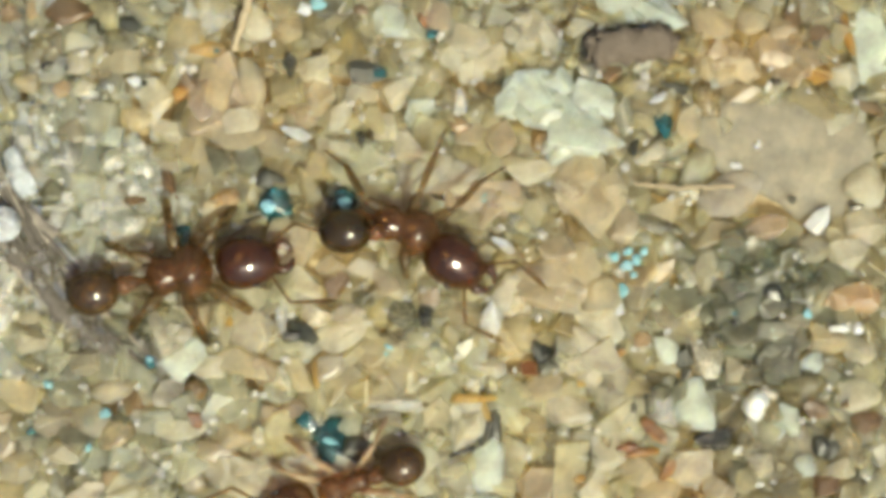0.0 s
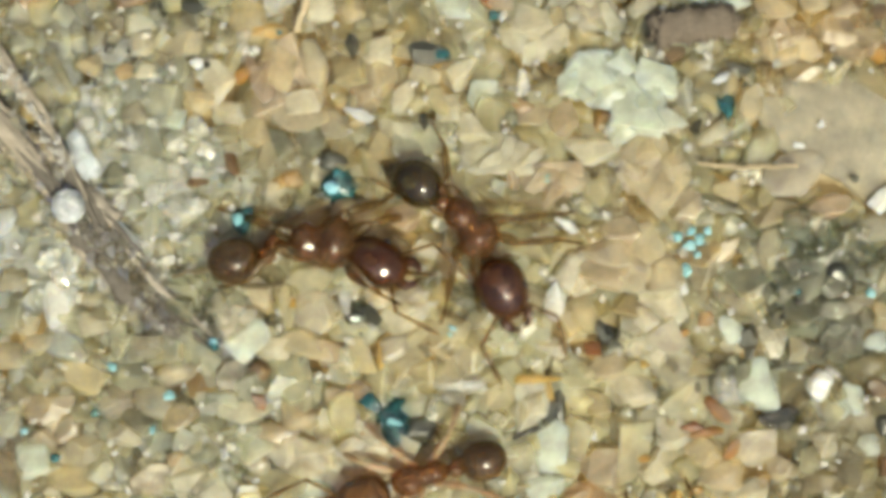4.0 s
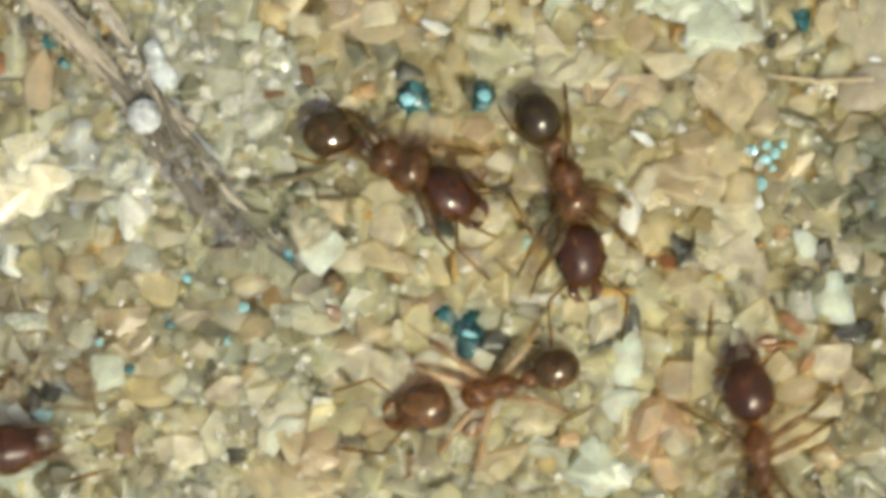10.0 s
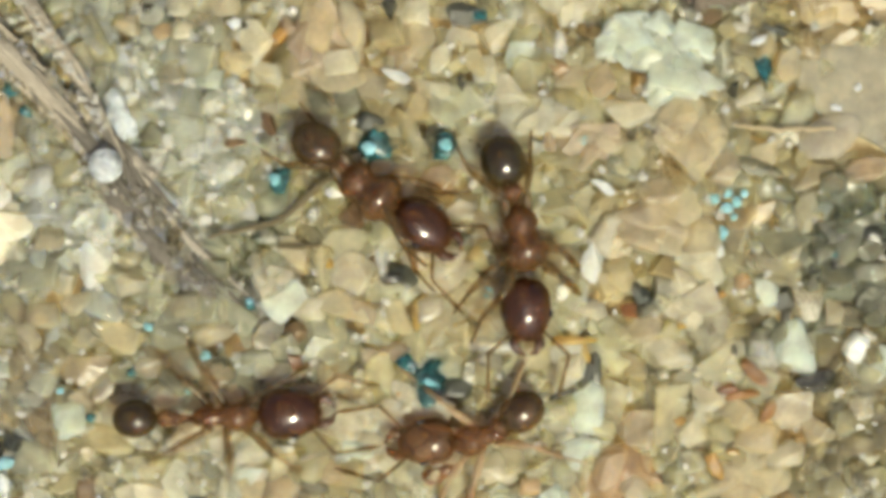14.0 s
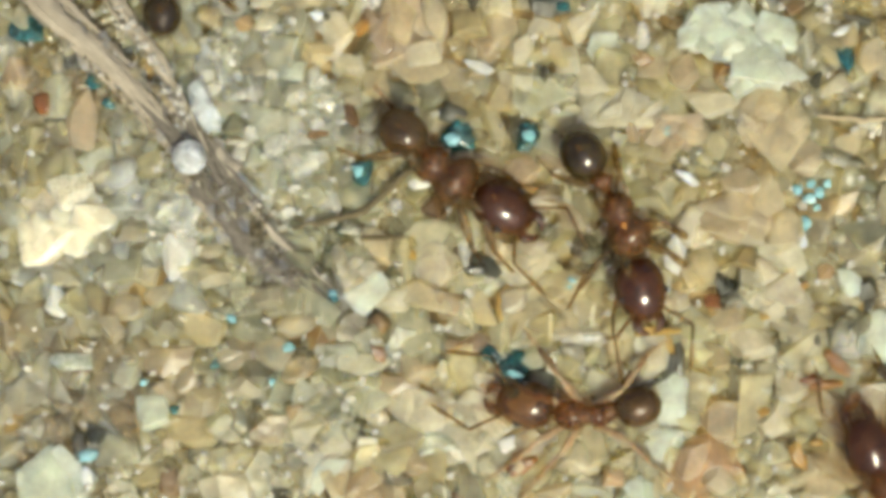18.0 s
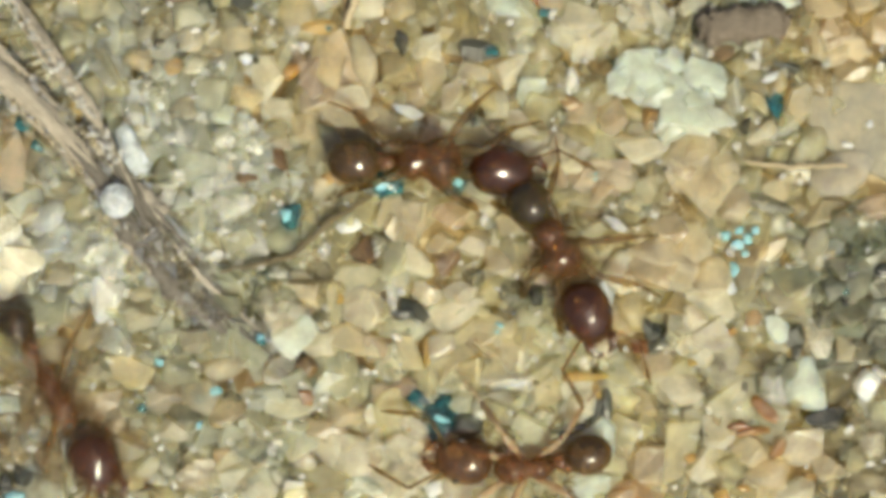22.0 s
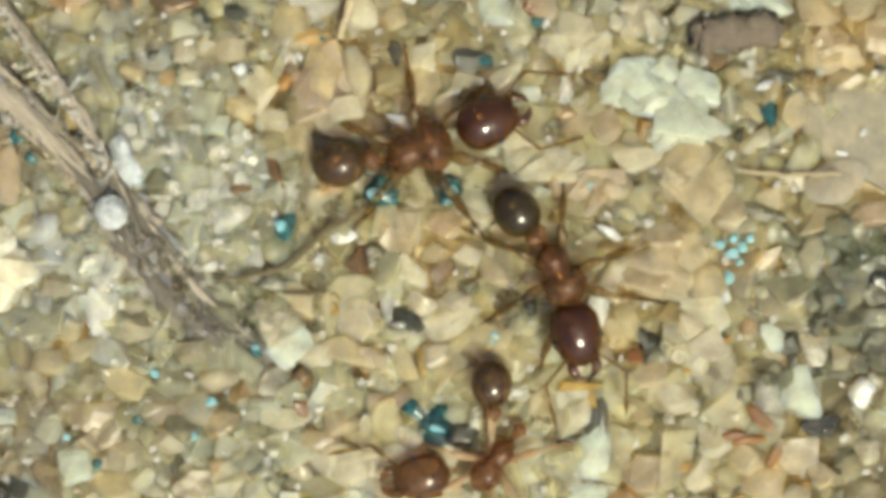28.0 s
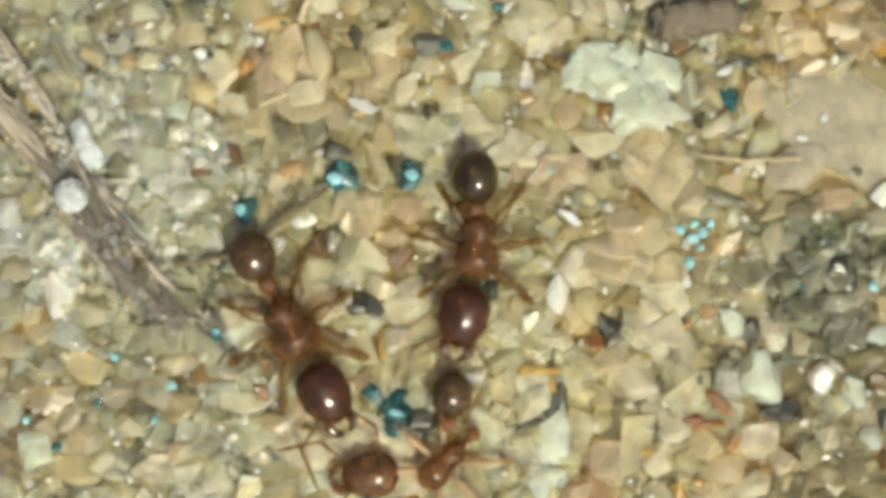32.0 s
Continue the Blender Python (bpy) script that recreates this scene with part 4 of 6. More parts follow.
def build_ant(label, legs=(48, 96, 138), reach=1.0, feelers=(38, 50), size=1.0, slim=1.0, limb=LIMB, rear=GASTER, bulk=1.0, face=HEAD):
    """A worker ant with its chest at the origin, facing along x."""
    ant = tagged(new("ant"), label, "ant", "ants on the sand")
    k = size
    chest = [(-0.56, -0.06, 0.03, 0.03), (-0.5, -0.03, 0.12, 0.12), (-0.38, 0.01, 0.185, 0.185), (-0.26, 0.04, 0.2, 0.205), (-0.14, 0.0, 0.165, 0.16),
             (-0.04, 0.01, 0.185, 0.18), (0.08, 0.06, 0.25, 0.24), (0.2, 0.07, 0.27, 0.25), (0.34, 0.04, 0.23, 0.21), (0.45, 0.0, 0.14, 0.14), (0.5, -0.02, 0.07, 0.07)]
    part("chest", *loft([(x * k, z * k, w * k * slim * bulk, h * k * slim * bulk) for x, z, w, h in chest]), CHEST, ant)
    part("waist", *loft([(-0.92 * k, -0.06, 0.03, 0.03), (-0.86 * k, -0.03, 0.09, 0.09), (-0.78 * k, 0.02, 0.13, 0.14), (-0.7 * k, 0.0, 0.08, 0.09), (-0.62 * k, -0.04, 0.05, 0.05), (-0.5 * k, -0.05, 0.06, 0.06)], 14), CHEST, ant)
    head = part("head", *loft(egg(1.02 * k, 0.91 * k, 0.78 * k, 0.25, 0.22)), face, ant, at=on(0.98, 0, 0, 0))
    for side in (1, -1):
        part("eye", *loft([(x + 0.08, z + 0.12, w, h) for x, z, w, h in egg(0.14, 0.09, 0.11, 0.0, 0.0, 8)], 10), EYE, head, at=on(0, 0.36 * side * k, 0, 0))
        jaw = [np.array([0.40, 0.17 * side, -0.05]), np.array([0.55, 0.2 * side, -0.06]), np.array([0.66, 0.13 * side, -0.07]), np.array([0.71, 0.03 * side, -0.08])]
        part("mandible", *tube([q * k for q in jaw], [0.09, 0.085, 0.055, 0.012], 9, 0.7), face, head, "orange-brown curved jaw")
        build_feeler(head, side, feelers[0 if side > 0 else 1])
        for x, spread in zip((0.24, 0.0, -0.22), legs):
            build_leg(ant, x, side, spread + (4 if side > 0 else -3), reach, limb, bulk)
    body = part("gaster", *loft(egg(0.84 * k * slim, 0.70 * k * slim, 0.68 * k * slim, 0.1, -0.05, 18)), rear, ant, at=on(-1.5, 0, 0, 0))
    part("postpetiole", *loft([(0.36 * k, 0, 0.1, 0.1), (0.46 * k, 0.02, 0.15, 0.14), (0.55 * k, 0.02, 0.14, 0.13), (0.66 * k, 0, 0.06, 0.06)], 14), CHEST, body)
    return ant


def step_legs(ant, speed, swing, tuck=()):
    """Swing the six legs in two sets of three, to and fro; tuck: seconds and how far the legs are drawn up over the body."""
    for i, leg in enumerate(c for c in ant.children if c.name.startswith("leg")):
        rest, phase = leg.matrix_basis.copy(), math.pi * (i % 2)
        gap = 0.25 / speed
        side = 1 if rest.translation.y > 0 else -1
        rows = []
        for t in np.arange(0, 32, gap):
            drawn = np.interp(t, [k[0] for k in tuck], [k[1] for k in tuck]) if tuck else 0.0
            wave = math.sin(2 * math.pi * speed * t + phase + 0.4 * i)
            rows.append((t, rest @ pose(0, 0, 0, side * drawn * (20 + 6 * (i % 3) + 6 * wave), 0, swing * wave + side * drawn * (-26, -58, 22)[i % 3])))
        walk(leg, rows + [(32.0, rest)])


fighter_a = build_ant("red-brown shiny ant with brown gaster, locked in a fight", (40, 92, 140), 0.82, (30, 62), rear=BROWN_GASTER, bulk=1.6)
fighter_b = build_ant("dark red-brown shiny ant wrestling another ant", (52, 100, 146), 0.78, (42, 55), bulk=1.35)
# The struggler's legs carry their sunlit look in the base colour.
struggler = build_ant("amber-brown ant with legs painted pale as if sunlit, half sunk among grains", (44, 88, 132), 0.8, (35, 50), 0.9, limb=SUNLIT_LIMB, rear=BROWN_GASTER, face=DULL)
runner_d = build_ant("red-brown ant with a nearly black gaster, running over sand", slim=0.84)
runner_e = build_ant("long red-brown ant with dark round gaster, running", (46, 98, 142), 1.05, slim=0.84)
runner_f = build_ant("dark red-brown ant hurrying past on the sand", slim=0.84)
runner_g = build_ant("red-brown ant with amber legs climbing over sand", slim=0.84)
runner_h = build_ant("dark brown ant dashing across the sand", slim=0.84)


def motions():
    walk(fighter_a, [(0, on(-4.08, -0.37, 0.62, 11, 0)), (0.5, on(-4.12, -0.43, 0.62, 9, 0)), (1, on(-3.83, -0.29, 0.62, 4, 0)),
        (1.5, on(-3.41, -0.23, 0.62, 1, 0)), (2, on(-3.37, -0.20, 0.62, -2, -5)), (2.5, on(-3.13, -0.20, 0.62, -4, -11)),
        (4.5, on(-2.71, -0.23, 0.62, -1, -32)), (5, on(-2.52, -0.34, 0.62, -2, -32)), (5.5, on(-2.81, -0.31, 0.62, -5, -32)),
        (6, on(-2.79, -0.40, 0.62, -7, -32)), (6.5, on(-3.03, -0.44, 0.62, -15, -32)), (7, on(-3.05, -0.43, 0.62, -15, -32)),
        (7.5, on(-3.00, -0.40, 0.62, -24, -32)), (8, on(-2.90, -0.25, 0.62, -20, -32)), (8.5, on(-2.90, -0.29, 0.62, -24, -32)),
        (9, on(-2.81, -0.22, 0.62, -32, -32)), (9.5, on(-2.76, -0.30, 0.62, -32, -32)), (10, on(-2.83, -0.39, 0.62, -27, -32)),
        (10.5, on(-2.81, -0.57, 0.62, -26, -32)), (11, on(-2.80, -0.48, 0.62, -28, -32)), (11.5, on(-2.73, -0.43, 0.62, -26, -32)),
        (12, on(-2.73, -0.41, 0.62, -28, -32)), (12.5, on(-2.75, -0.26, 0.62, -31, -32)), (13, on(-2.70, -0.04, 0.62, -35, -32)),
        (13.5, on(-2.68, -0.09, 0.62, -39, -32)), (14, on(-2.71, -0.02, 0.62, -37, -32)), (14.5, on(-2.72, -0.03, 0.62, -35, -32)),
        (16.5, on(-2.60, -0.27, 0.62, -28, -32)), (17, on(-2.61, -0.30, 0.62, -29, -32)), (17.5, on(-2.76, -0.23, 0.62, -34, -32)),
        (18, on(-2.82, 0.11, 0.62, -37, -26)), (18.5, on(-2.63, 0.31, 0.62, -36, -21)), (19, on(-2.61, 0.25, 0.62, -24, -15)),
        (19.5, on(-2.46, 0.78, 0.62, -15, 0)), (20, on(-2.08, 0.75, 0.62, -7, 15)), (20.5, on(-1.99, 0.90, 0.62, -3, 30)),
        (21, on(-1.89, 1.05, 0.62, -3, 29)), (21.5, on(-2.02, 1.07, 0.62, -1, 29)), (22, on(-1.95, 1.03, 0.62, -3, 28)),
        (22.5, on(-1.78, 1.06, 0.62, -4, 27)), (23, on(-1.99, 1.17, 0.62, -4, 26)), (23.5, on(-2.14, 0.94, 0.62, -9, 26)),
        (24, on(-2.27, 0.79, 0.62, -16, 25)), (24.5, on(-2.26, 0.65, 0.62, -22, 21)), (26.5, on(-2.24, 0.68, 0.62, -25, 4)),
        (27, on(-2.25, 1.18, 0.62, 1, 0)), (27.5, on(-2.28, 1.29, 0.62, 18, 0)), (28, on(-2.00, 1.36, 0.62, 16, 0)),
        (28.5, on(-2.01, 1.53, 0.62, 23, 0)), (29, on(-2.08, 1.13, 0.62, 3, 0)), (29.5, on(-1.95, 0.79, 0.62, -13, 0)),
        (30, on(-2.93, 0.20, 0.62, -34, 0)), (30.5, on(-3.46, -0.39, 0.62, -52, 0)), (31, on(-3.26, -0.83, 0.62, -44, 0)),
        (31.5, on(-3.45, -1.26, 0.62, -59, 0)), (32, on(-3.40, -1.70, 0.62, -62, 0))])
    walk(piece(fighter_a, "head"), [(0, on(1.06, -0.04, -0.02, -2, -0)), (0.5, on(1.11, -0.07, -0.02, -3, -0)), (1, on(1.12, -0.07, -0.02, -4, -0)),
        (1.5, on(0.95, -0.11, -0.02, -7, -0)), (2, on(1.10, -0.22, -0.04, -12, 3)), (2.5, on(1.07, -0.31, -0.08, -16, 5)),
        (4.5, on(0.75, -0.21, -0.15, -16, 16)), (5, on(0.71, -0.17, -0.13, -14, 16)), (5.5, on(0.79, -0.14, -0.11, -11, 16)),
        (6, on(0.86, -0.11, -0.09, -8, 16)), (6.5, on(1.11, -0.09, -0.08, -5, 16)), (7, on(1.11, -0.09, -0.08, -5, 16)),
        (7.5, on(1.02, -0.02, -0.03, -2, 16)), (8, on(1.10, -0.05, -0.06, -3, 16)), (8.5, on(1.08, -0.04, -0.05, -2, 16)),
        (9, on(0.95, -0.02, -0.04, -2, 16)), (9.5, on(0.90, -0.01, -0.03, -1, 16)), (10, on(0.83, -0.05, -0.06, -5, 16)),
        (10.5, on(0.86, -0.04, -0.05, -3, 16)), (11, on(0.88, 0.03, -0.01, 1, 16)), (11.5, on(0.92, 0.00, -0.02, -0, 16)),
        (12, on(0.92, 0.05, 0.01, 2, 16)), (12.5, on(1.02, 0.02, -0.01, 1, 16)), (13, on(1.06, 0.03, -0.01, 1, 16)),
        (13.5, on(0.92, 0.04, 0.00, 2, 16)), (14, on(0.97, 0.07, 0.02, 4, 16)), (14.5, on(0.99, 0.00, -0.02, -1, 16)),
        (16.5, on(0.72, 0.12, 0.05, 9, 16)), (17, on(0.62, 0.13, 0.06, 11, 16)), (17.5, on(0.67, 0.16, 0.08, 13, 16)),
        (18, on(1.02, 0.11, 0.03, 5, 13)), (18.5, on(1.06, 0.11, 0.02, 6, 10)), (19, on(0.98, 0.38, 0.08, 21, 8)),
        (19.5, on(0.88, 0.11, -0.02, 7, -0)), (20, on(0.97, 0.06, -0.04, 4, -8)), (20.5, on(1.07, -0.08, 0.02, -3, -15)),
        (21, on(1.05, -0.11, 0.04, -6, -15)), (21.5, on(1.02, -0.10, 0.03, -5, -14)), (22, on(1.12, -0.09, 0.02, -4, -14)),
        (22.5, on(1.10, -0.18, 0.07, -9, -14)), (23, on(1.09, -0.23, 0.09, -11, -13)), (23.5, on(1.12, -0.06, 0.01, -3, -13)),
        (24, on(0.99, -0.03, -0.01, -1, -12)), (24.5, on(0.95, 0.03, -0.03, 2, -10)), (26.5, on(0.93, 0.05, -0.02, 3, -2)),
        (27, on(0.96, 0.08, -0.02, 5, -0)), (27.5, on(0.94, 0.16, -0.02, 10, -0)), (28, on(1.11, 0.13, -0.02, 7, -0)),
        (28.5, on(0.94, 0.26, -0.02, 16, -0)), (29, on(1.06, 0.16, -0.02, 9, -0)), (29.5, on(1.12, 0.02, -0.02, 1, -0)),
        (30, on(0.94, 0.01, -0.02, 0, -0)), (30.5, on(1.08, -0.00, -0.02, -0, -0)), (31, on(1.12, 0.03, -0.02, 1, -0)),
        (31.5, on(1.12, -0.02, -0.02, -1, -0)), (32, on(1.12, 0.00, -0.02, 0, -0))])
    walk(piece(fighter_a, "gaster"), [(0, on(-1.40, -0.04, 0.00, 2)), (0.5, on(-1.39, -0.07, 0.00, 3)), (1, on(-1.42, -0.07, 0.00, 3)),
        (1.5, on(-1.42, -0.11, 0.00, 4)), (2, on(-1.29, -0.23, -0.02, 10)), (2.5, on(-1.26, -0.31, -0.06, 14)), (4.5, on(-1.40, -0.22, -0.14, 9)),
        (5, on(-1.40, -0.18, -0.12, 7)), (5.5, on(-1.41, -0.15, -0.10, 6)), (6, on(-1.41, -0.12, -0.07, 5)), (6.5, on(-1.21, -0.10, -0.06, 5)),
        (7, on(-1.17, -0.11, -0.07, 5)), (7.5, on(-1.21, -0.03, -0.02, 1)), (8, on(-1.14, -0.07, -0.04, 3)), (8.5, on(-1.07, -0.05, -0.03, 3)),
        (9, on(-1.32, -0.03, -0.02, 1)), (9.5, on(-1.27, -0.02, -0.01, 1)), (10, on(-1.23, -0.07, -0.04, 3)), (10.5, on(-0.99, -0.05, -0.03, 3)),
        (11, on(-1.01, 0.02, 0.01, -1)), (11.5, on(-1.03, -0.01, -0.00, 0)), (12, on(-1.14, 0.04, 0.02, -2)), (12.5, on(-1.19, 0.01, 0.01, -1)),
        (13, on(-1.20, 0.02, 0.01, -1)), (13.5, on(-1.04, 0.03, 0.02, -2)), (14, on(-1.10, 0.06, 0.04, -3)), (14.5, on(-0.96, -0.01, -0.01, 1)),
        (16.5, on(-1.16, 0.11, 0.07, -6)), (17, on(-1.28, 0.12, 0.08, -5)), (17.5, on(-1.12, 0.15, 0.09, -8)), (18, on(-0.94, 0.10, 0.05, -6)),
        (18.5, on(-1.11, 0.11, 0.04, -6)), (19, on(-1.08, 0.37, 0.10, -19)), (19.5, on(-0.86, 0.11, 0.00, -7)), (20, on(-1.14, 0.07, -0.02, -3)),
        (20.5, on(-1.11, -0.07, 0.04, 3)), (21, on(-1.11, -0.10, 0.06, 5)), (21.5, on(-1.12, -0.09, 0.05, 5)), (22, on(-1.18, -0.08, 0.04, 4)),
        (22.5, on(-1.32, -0.17, 0.09, 8)), (23, on(-1.13, -0.22, 0.11, 11)), (23.5, on(-1.12, -0.05, 0.02, 3)), (24, on(-1.10, -0.02, 0.01, 1)),
        (24.5, on(-1.12, 0.03, -0.01, -2)), (26.5, on(-1.28, 0.05, -0.00, -2)), (27, on(-1.13, 0.08, 0.00, -4)), (27.5, on(-0.99, 0.16, 0.00, -9)),
        (28, on(-1.29, 0.13, 0.00, -6)), (28.5, on(-1.27, 0.26, 0.00, -12)), (29, on(-1.18, 0.16, 0.00, -8)), (29.5, on(-1.42, 0.02, 0.00, -1)),
        (30, on(-1.42, 0.01, 0.00, -0)), (30.5, on(-1.42, -0.00, 0.00, 0)), (31, on(-1.42, 0.03, 0.00, -1)), (31.5, on(-1.42, -0.02, 0.00, 1)),
        (32, on(-1.30, 0.00, 0.00, -0))])
    walk(fighter_b, [(0, on(-0.56, 0.32, 0.62, -16, 25)), (0.5, on(-0.51, 0.24, 0.62, -17, 26)), (1, on(-0.62, 0.19, 0.62, -24, 27)),
        (1.5, on(-0.64, 0.11, 0.62, -29, 28)), (2, on(-0.71, 0.11, 0.62, -18, 28)), (2.5, on(-0.31, 0.10, 0.62, -18, 29)),
        (4.5, on(-0.60, -0.06, 0.62, -58, -4)), (5, on(-0.52, -0.30, 0.62, -57, -15)), (5.5, on(-0.25, -0.53, 0.62, -54, -15)),
        (6, on(-0.02, -0.68, 0.62, -52, -15)), (6.5, on(-0.18, -0.71, 0.62, -52, -16)), (7, on(-0.20, -0.80, 0.62, -53, -16)),
        (7.5, on(-0.10, -0.75, 0.62, -54, -16)), (8, on(-0.20, -0.78, 0.62, -60, -16)), (8.5, on(-0.25, -0.68, 0.62, -62, -16)),
        (9, on(-0.30, -0.75, 0.62, -65, -17)), (9.5, on(-0.25, -0.83, 0.62, -69, -17)), (10, on(-0.19, -0.79, 0.62, -73, -17)),
        (10.5, on(-0.35, -0.88, 0.62, -70, -17)), (11, on(-0.34, -0.87, 0.62, -67, -17)), (11.5, on(-0.35, -0.77, 0.62, -69, -18)),
        (12, on(-0.35, -0.76, 0.62, -70, -18)), (12.5, on(-0.37, -0.78, 0.62, -72, -18)), (13, on(-0.38, -0.80, 0.62, -71, -18)),
        (13.5, on(-0.40, -0.75, 0.62, -74, -18)), (14, on(-0.33, -0.77, 0.62, -81, -18)), (14.5, on(-0.39, -0.73, 0.62, -72, -19)),
        (16.5, on(-0.14, -0.57, 0.62, -65, -19)), (17, on(-0.02, -0.60, 0.62, -63, -20)), (17.5, on(-0.06, -0.63, 0.62, -72, -20)),
        (18, on(-0.06, -0.69, 0.62, -67, -20)), (18.5, on(-0.07, -0.52, 0.62, -62, -15)), (19, on(-0.01, -0.54, 0.62, -71, -10)),
        (19.5, on(-0.04, -0.43, 0.62, -63, -5)), (20, on(0.04, -0.62, 0.62, -56, 0)), (20.5, on(0.16, -0.38, 0.62, -51, 5)),
        (21, on(0.16, -0.39, 0.62, -51, 10)), (21.5, on(0.13, -0.26, 0.62, -52, 15)), (22, on(0.02, -0.33, 0.62, -62, 20)),
        (22.5, on(-0.04, -0.47, 0.62, -64, 18)), (23, on(-0.17, -0.60, 0.62, -69, 15)), (23.5, on(-0.12, -0.54, 0.62, -69, 12)),
        (24, on(0.02, -0.26, 0.62, -64, 10)), (24.5, on(0.08, -0.47, 0.62, -65, 8)), (26.5, on(0.35, -0.22, 0.62, -45, 0)),
        (27, on(0.39, -0.50, 0.62, -54, 0)), (27.5, on(0.22, -0.60, 0.62, -64, 0)), (28, on(0.17, -0.62, 0.62, -64, 0)),
        (28.5, on(0.18, -0.59, 0.62, -62, 0)), (29, on(0.24, -0.55, 0.62, -64, 0)), (29.5, on(0.03, -0.70, 0.62, -79, 0)),
        (30, on(0.03, -0.19, 0.62, -77, 0)), (30.5, on(0.07, -0.22, 0.62, -81, 0)), (31, on(-0.24, -0.23, 0.62, -81, 0)),
        (31.5, on(-0.25, -0.38, 0.62, -81, 0)), (32, on(-0.50, -0.42, 0.62, -95, 0))])
    walk(piece(fighter_b, "head"), [(0, on(0.86, -0.28, 0.11, -18, -12)), (0.5, on(0.81, -0.22, 0.08, -15, -13)),
        (1, on(0.81, -0.13, 0.04, -9, -13)), (1.5, on(0.81, -0.10, 0.03, -7, -14)), (2, on(0.82, 0.06, -0.06, 5, -14)),
        (2.5, on(0.88, -0.00, -0.02, 1, -15)), (4.5, on(1.09, -0.25, -0.04, -13, 2)), (5, on(1.11, -0.12, -0.05, -6, 8)),
        (5.5, on(1.11, -0.16, -0.06, -9, 8)), (6, on(1.04, -0.30, -0.10, -16, 8)), (6.5, on(1.01, -0.18, -0.07, -10, 8)),
        (7, on(1.07, -0.16, -0.06, -9, 8)), (7.5, on(0.97, -0.19, -0.07, -11, 8)), (8, on(1.03, -0.17, -0.07, -10, 8)),
        (8.5, on(1.11, -0.17, -0.07, -9, 8)), (9, on(1.12, -0.07, -0.04, -4, 8)), (9.5, on(1.08, -0.07, -0.04, -4, 8)),
        (10, on(0.99, -0.14, -0.06, -8, 8)), (10.5, on(1.01, -0.02, -0.03, -2, 9)), (11, on(1.02, -0.01, -0.02, -1, 9)),
        (11.5, on(1.08, -0.07, -0.04, -4, 9)), (12, on(1.12, -0.08, -0.05, -4, 9)), (12.5, on(1.11, -0.11, -0.06, -6, 9)),
        (13, on(1.05, -0.11, -0.06, -7, 9)), (13.5, on(1.09, -0.19, -0.08, -10, 9)), (14, on(1.08, -0.11, -0.06, -6, 9)),
        (14.5, on(1.07, -0.07, -0.04, -4, 9)), (16.5, on(1.11, -0.14, -0.07, -7, 10)), (17, on(1.07, -0.30, -0.13, -16, 10)),
        (17.5, on(1.04, -0.18, -0.09, -10, 10)), (18, on(1.02, -0.14, -0.07, -8, 10)), (18.5, on(0.98, -0.06, -0.04, -4, 8)),
        (19, on(1.00, -0.10, -0.04, -6, 5)), (19.5, on(1.10, -0.11, -0.03, -6, 2)), (20, on(0.95, -0.03, -0.02, -2, -0)),
        (20.5, on(1.05, -0.07, -0.01, -4, -2)), (21, on(1.00, -0.09, -0.00, -5, -5)), (21.5, on(0.86, -0.11, 0.01, -7, -8)),
        (22, on(1.11, -0.06, 0.00, -3, -10)), (22.5, on(0.96, -0.06, -0.00, -3, -9)), (23, on(1.03, -0.07, -0.00, -4, -8)),
        (23.5, on(1.02, -0.08, -0.00, -4, -6)), (24, on(1.06, -0.15, 0.01, -8, -5)), (24.5, on(1.05, -0.13, -0.00, -7, -4)),
        (26.5, on(1.09, -0.03, -0.02, -2, -0)), (27, on(1.09, -0.01, -0.02, -0, -0)), (27.5, on(1.02, -0.12, -0.02, -6, -0)),
        (28, on(0.91, -0.18, -0.02, -11, -0)), (28.5, on(0.95, -0.13, -0.02, -8, -0)), (29, on(1.06, -0.20, -0.02, -11, -0)),
        (29.5, on(0.77, -0.07, -0.02, -5, -0)), (30, on(0.90, -0.18, -0.02, -11, -0)), (30.5, on(0.90, -0.09, -0.02, -6, -0)),
        (31, on(0.88, -0.00, -0.02, -0, -0)), (31.5, on(0.84, -0.04, -0.02, -3, -0)), (32, on(1.07, -0.13, -0.02, -7, -0))])
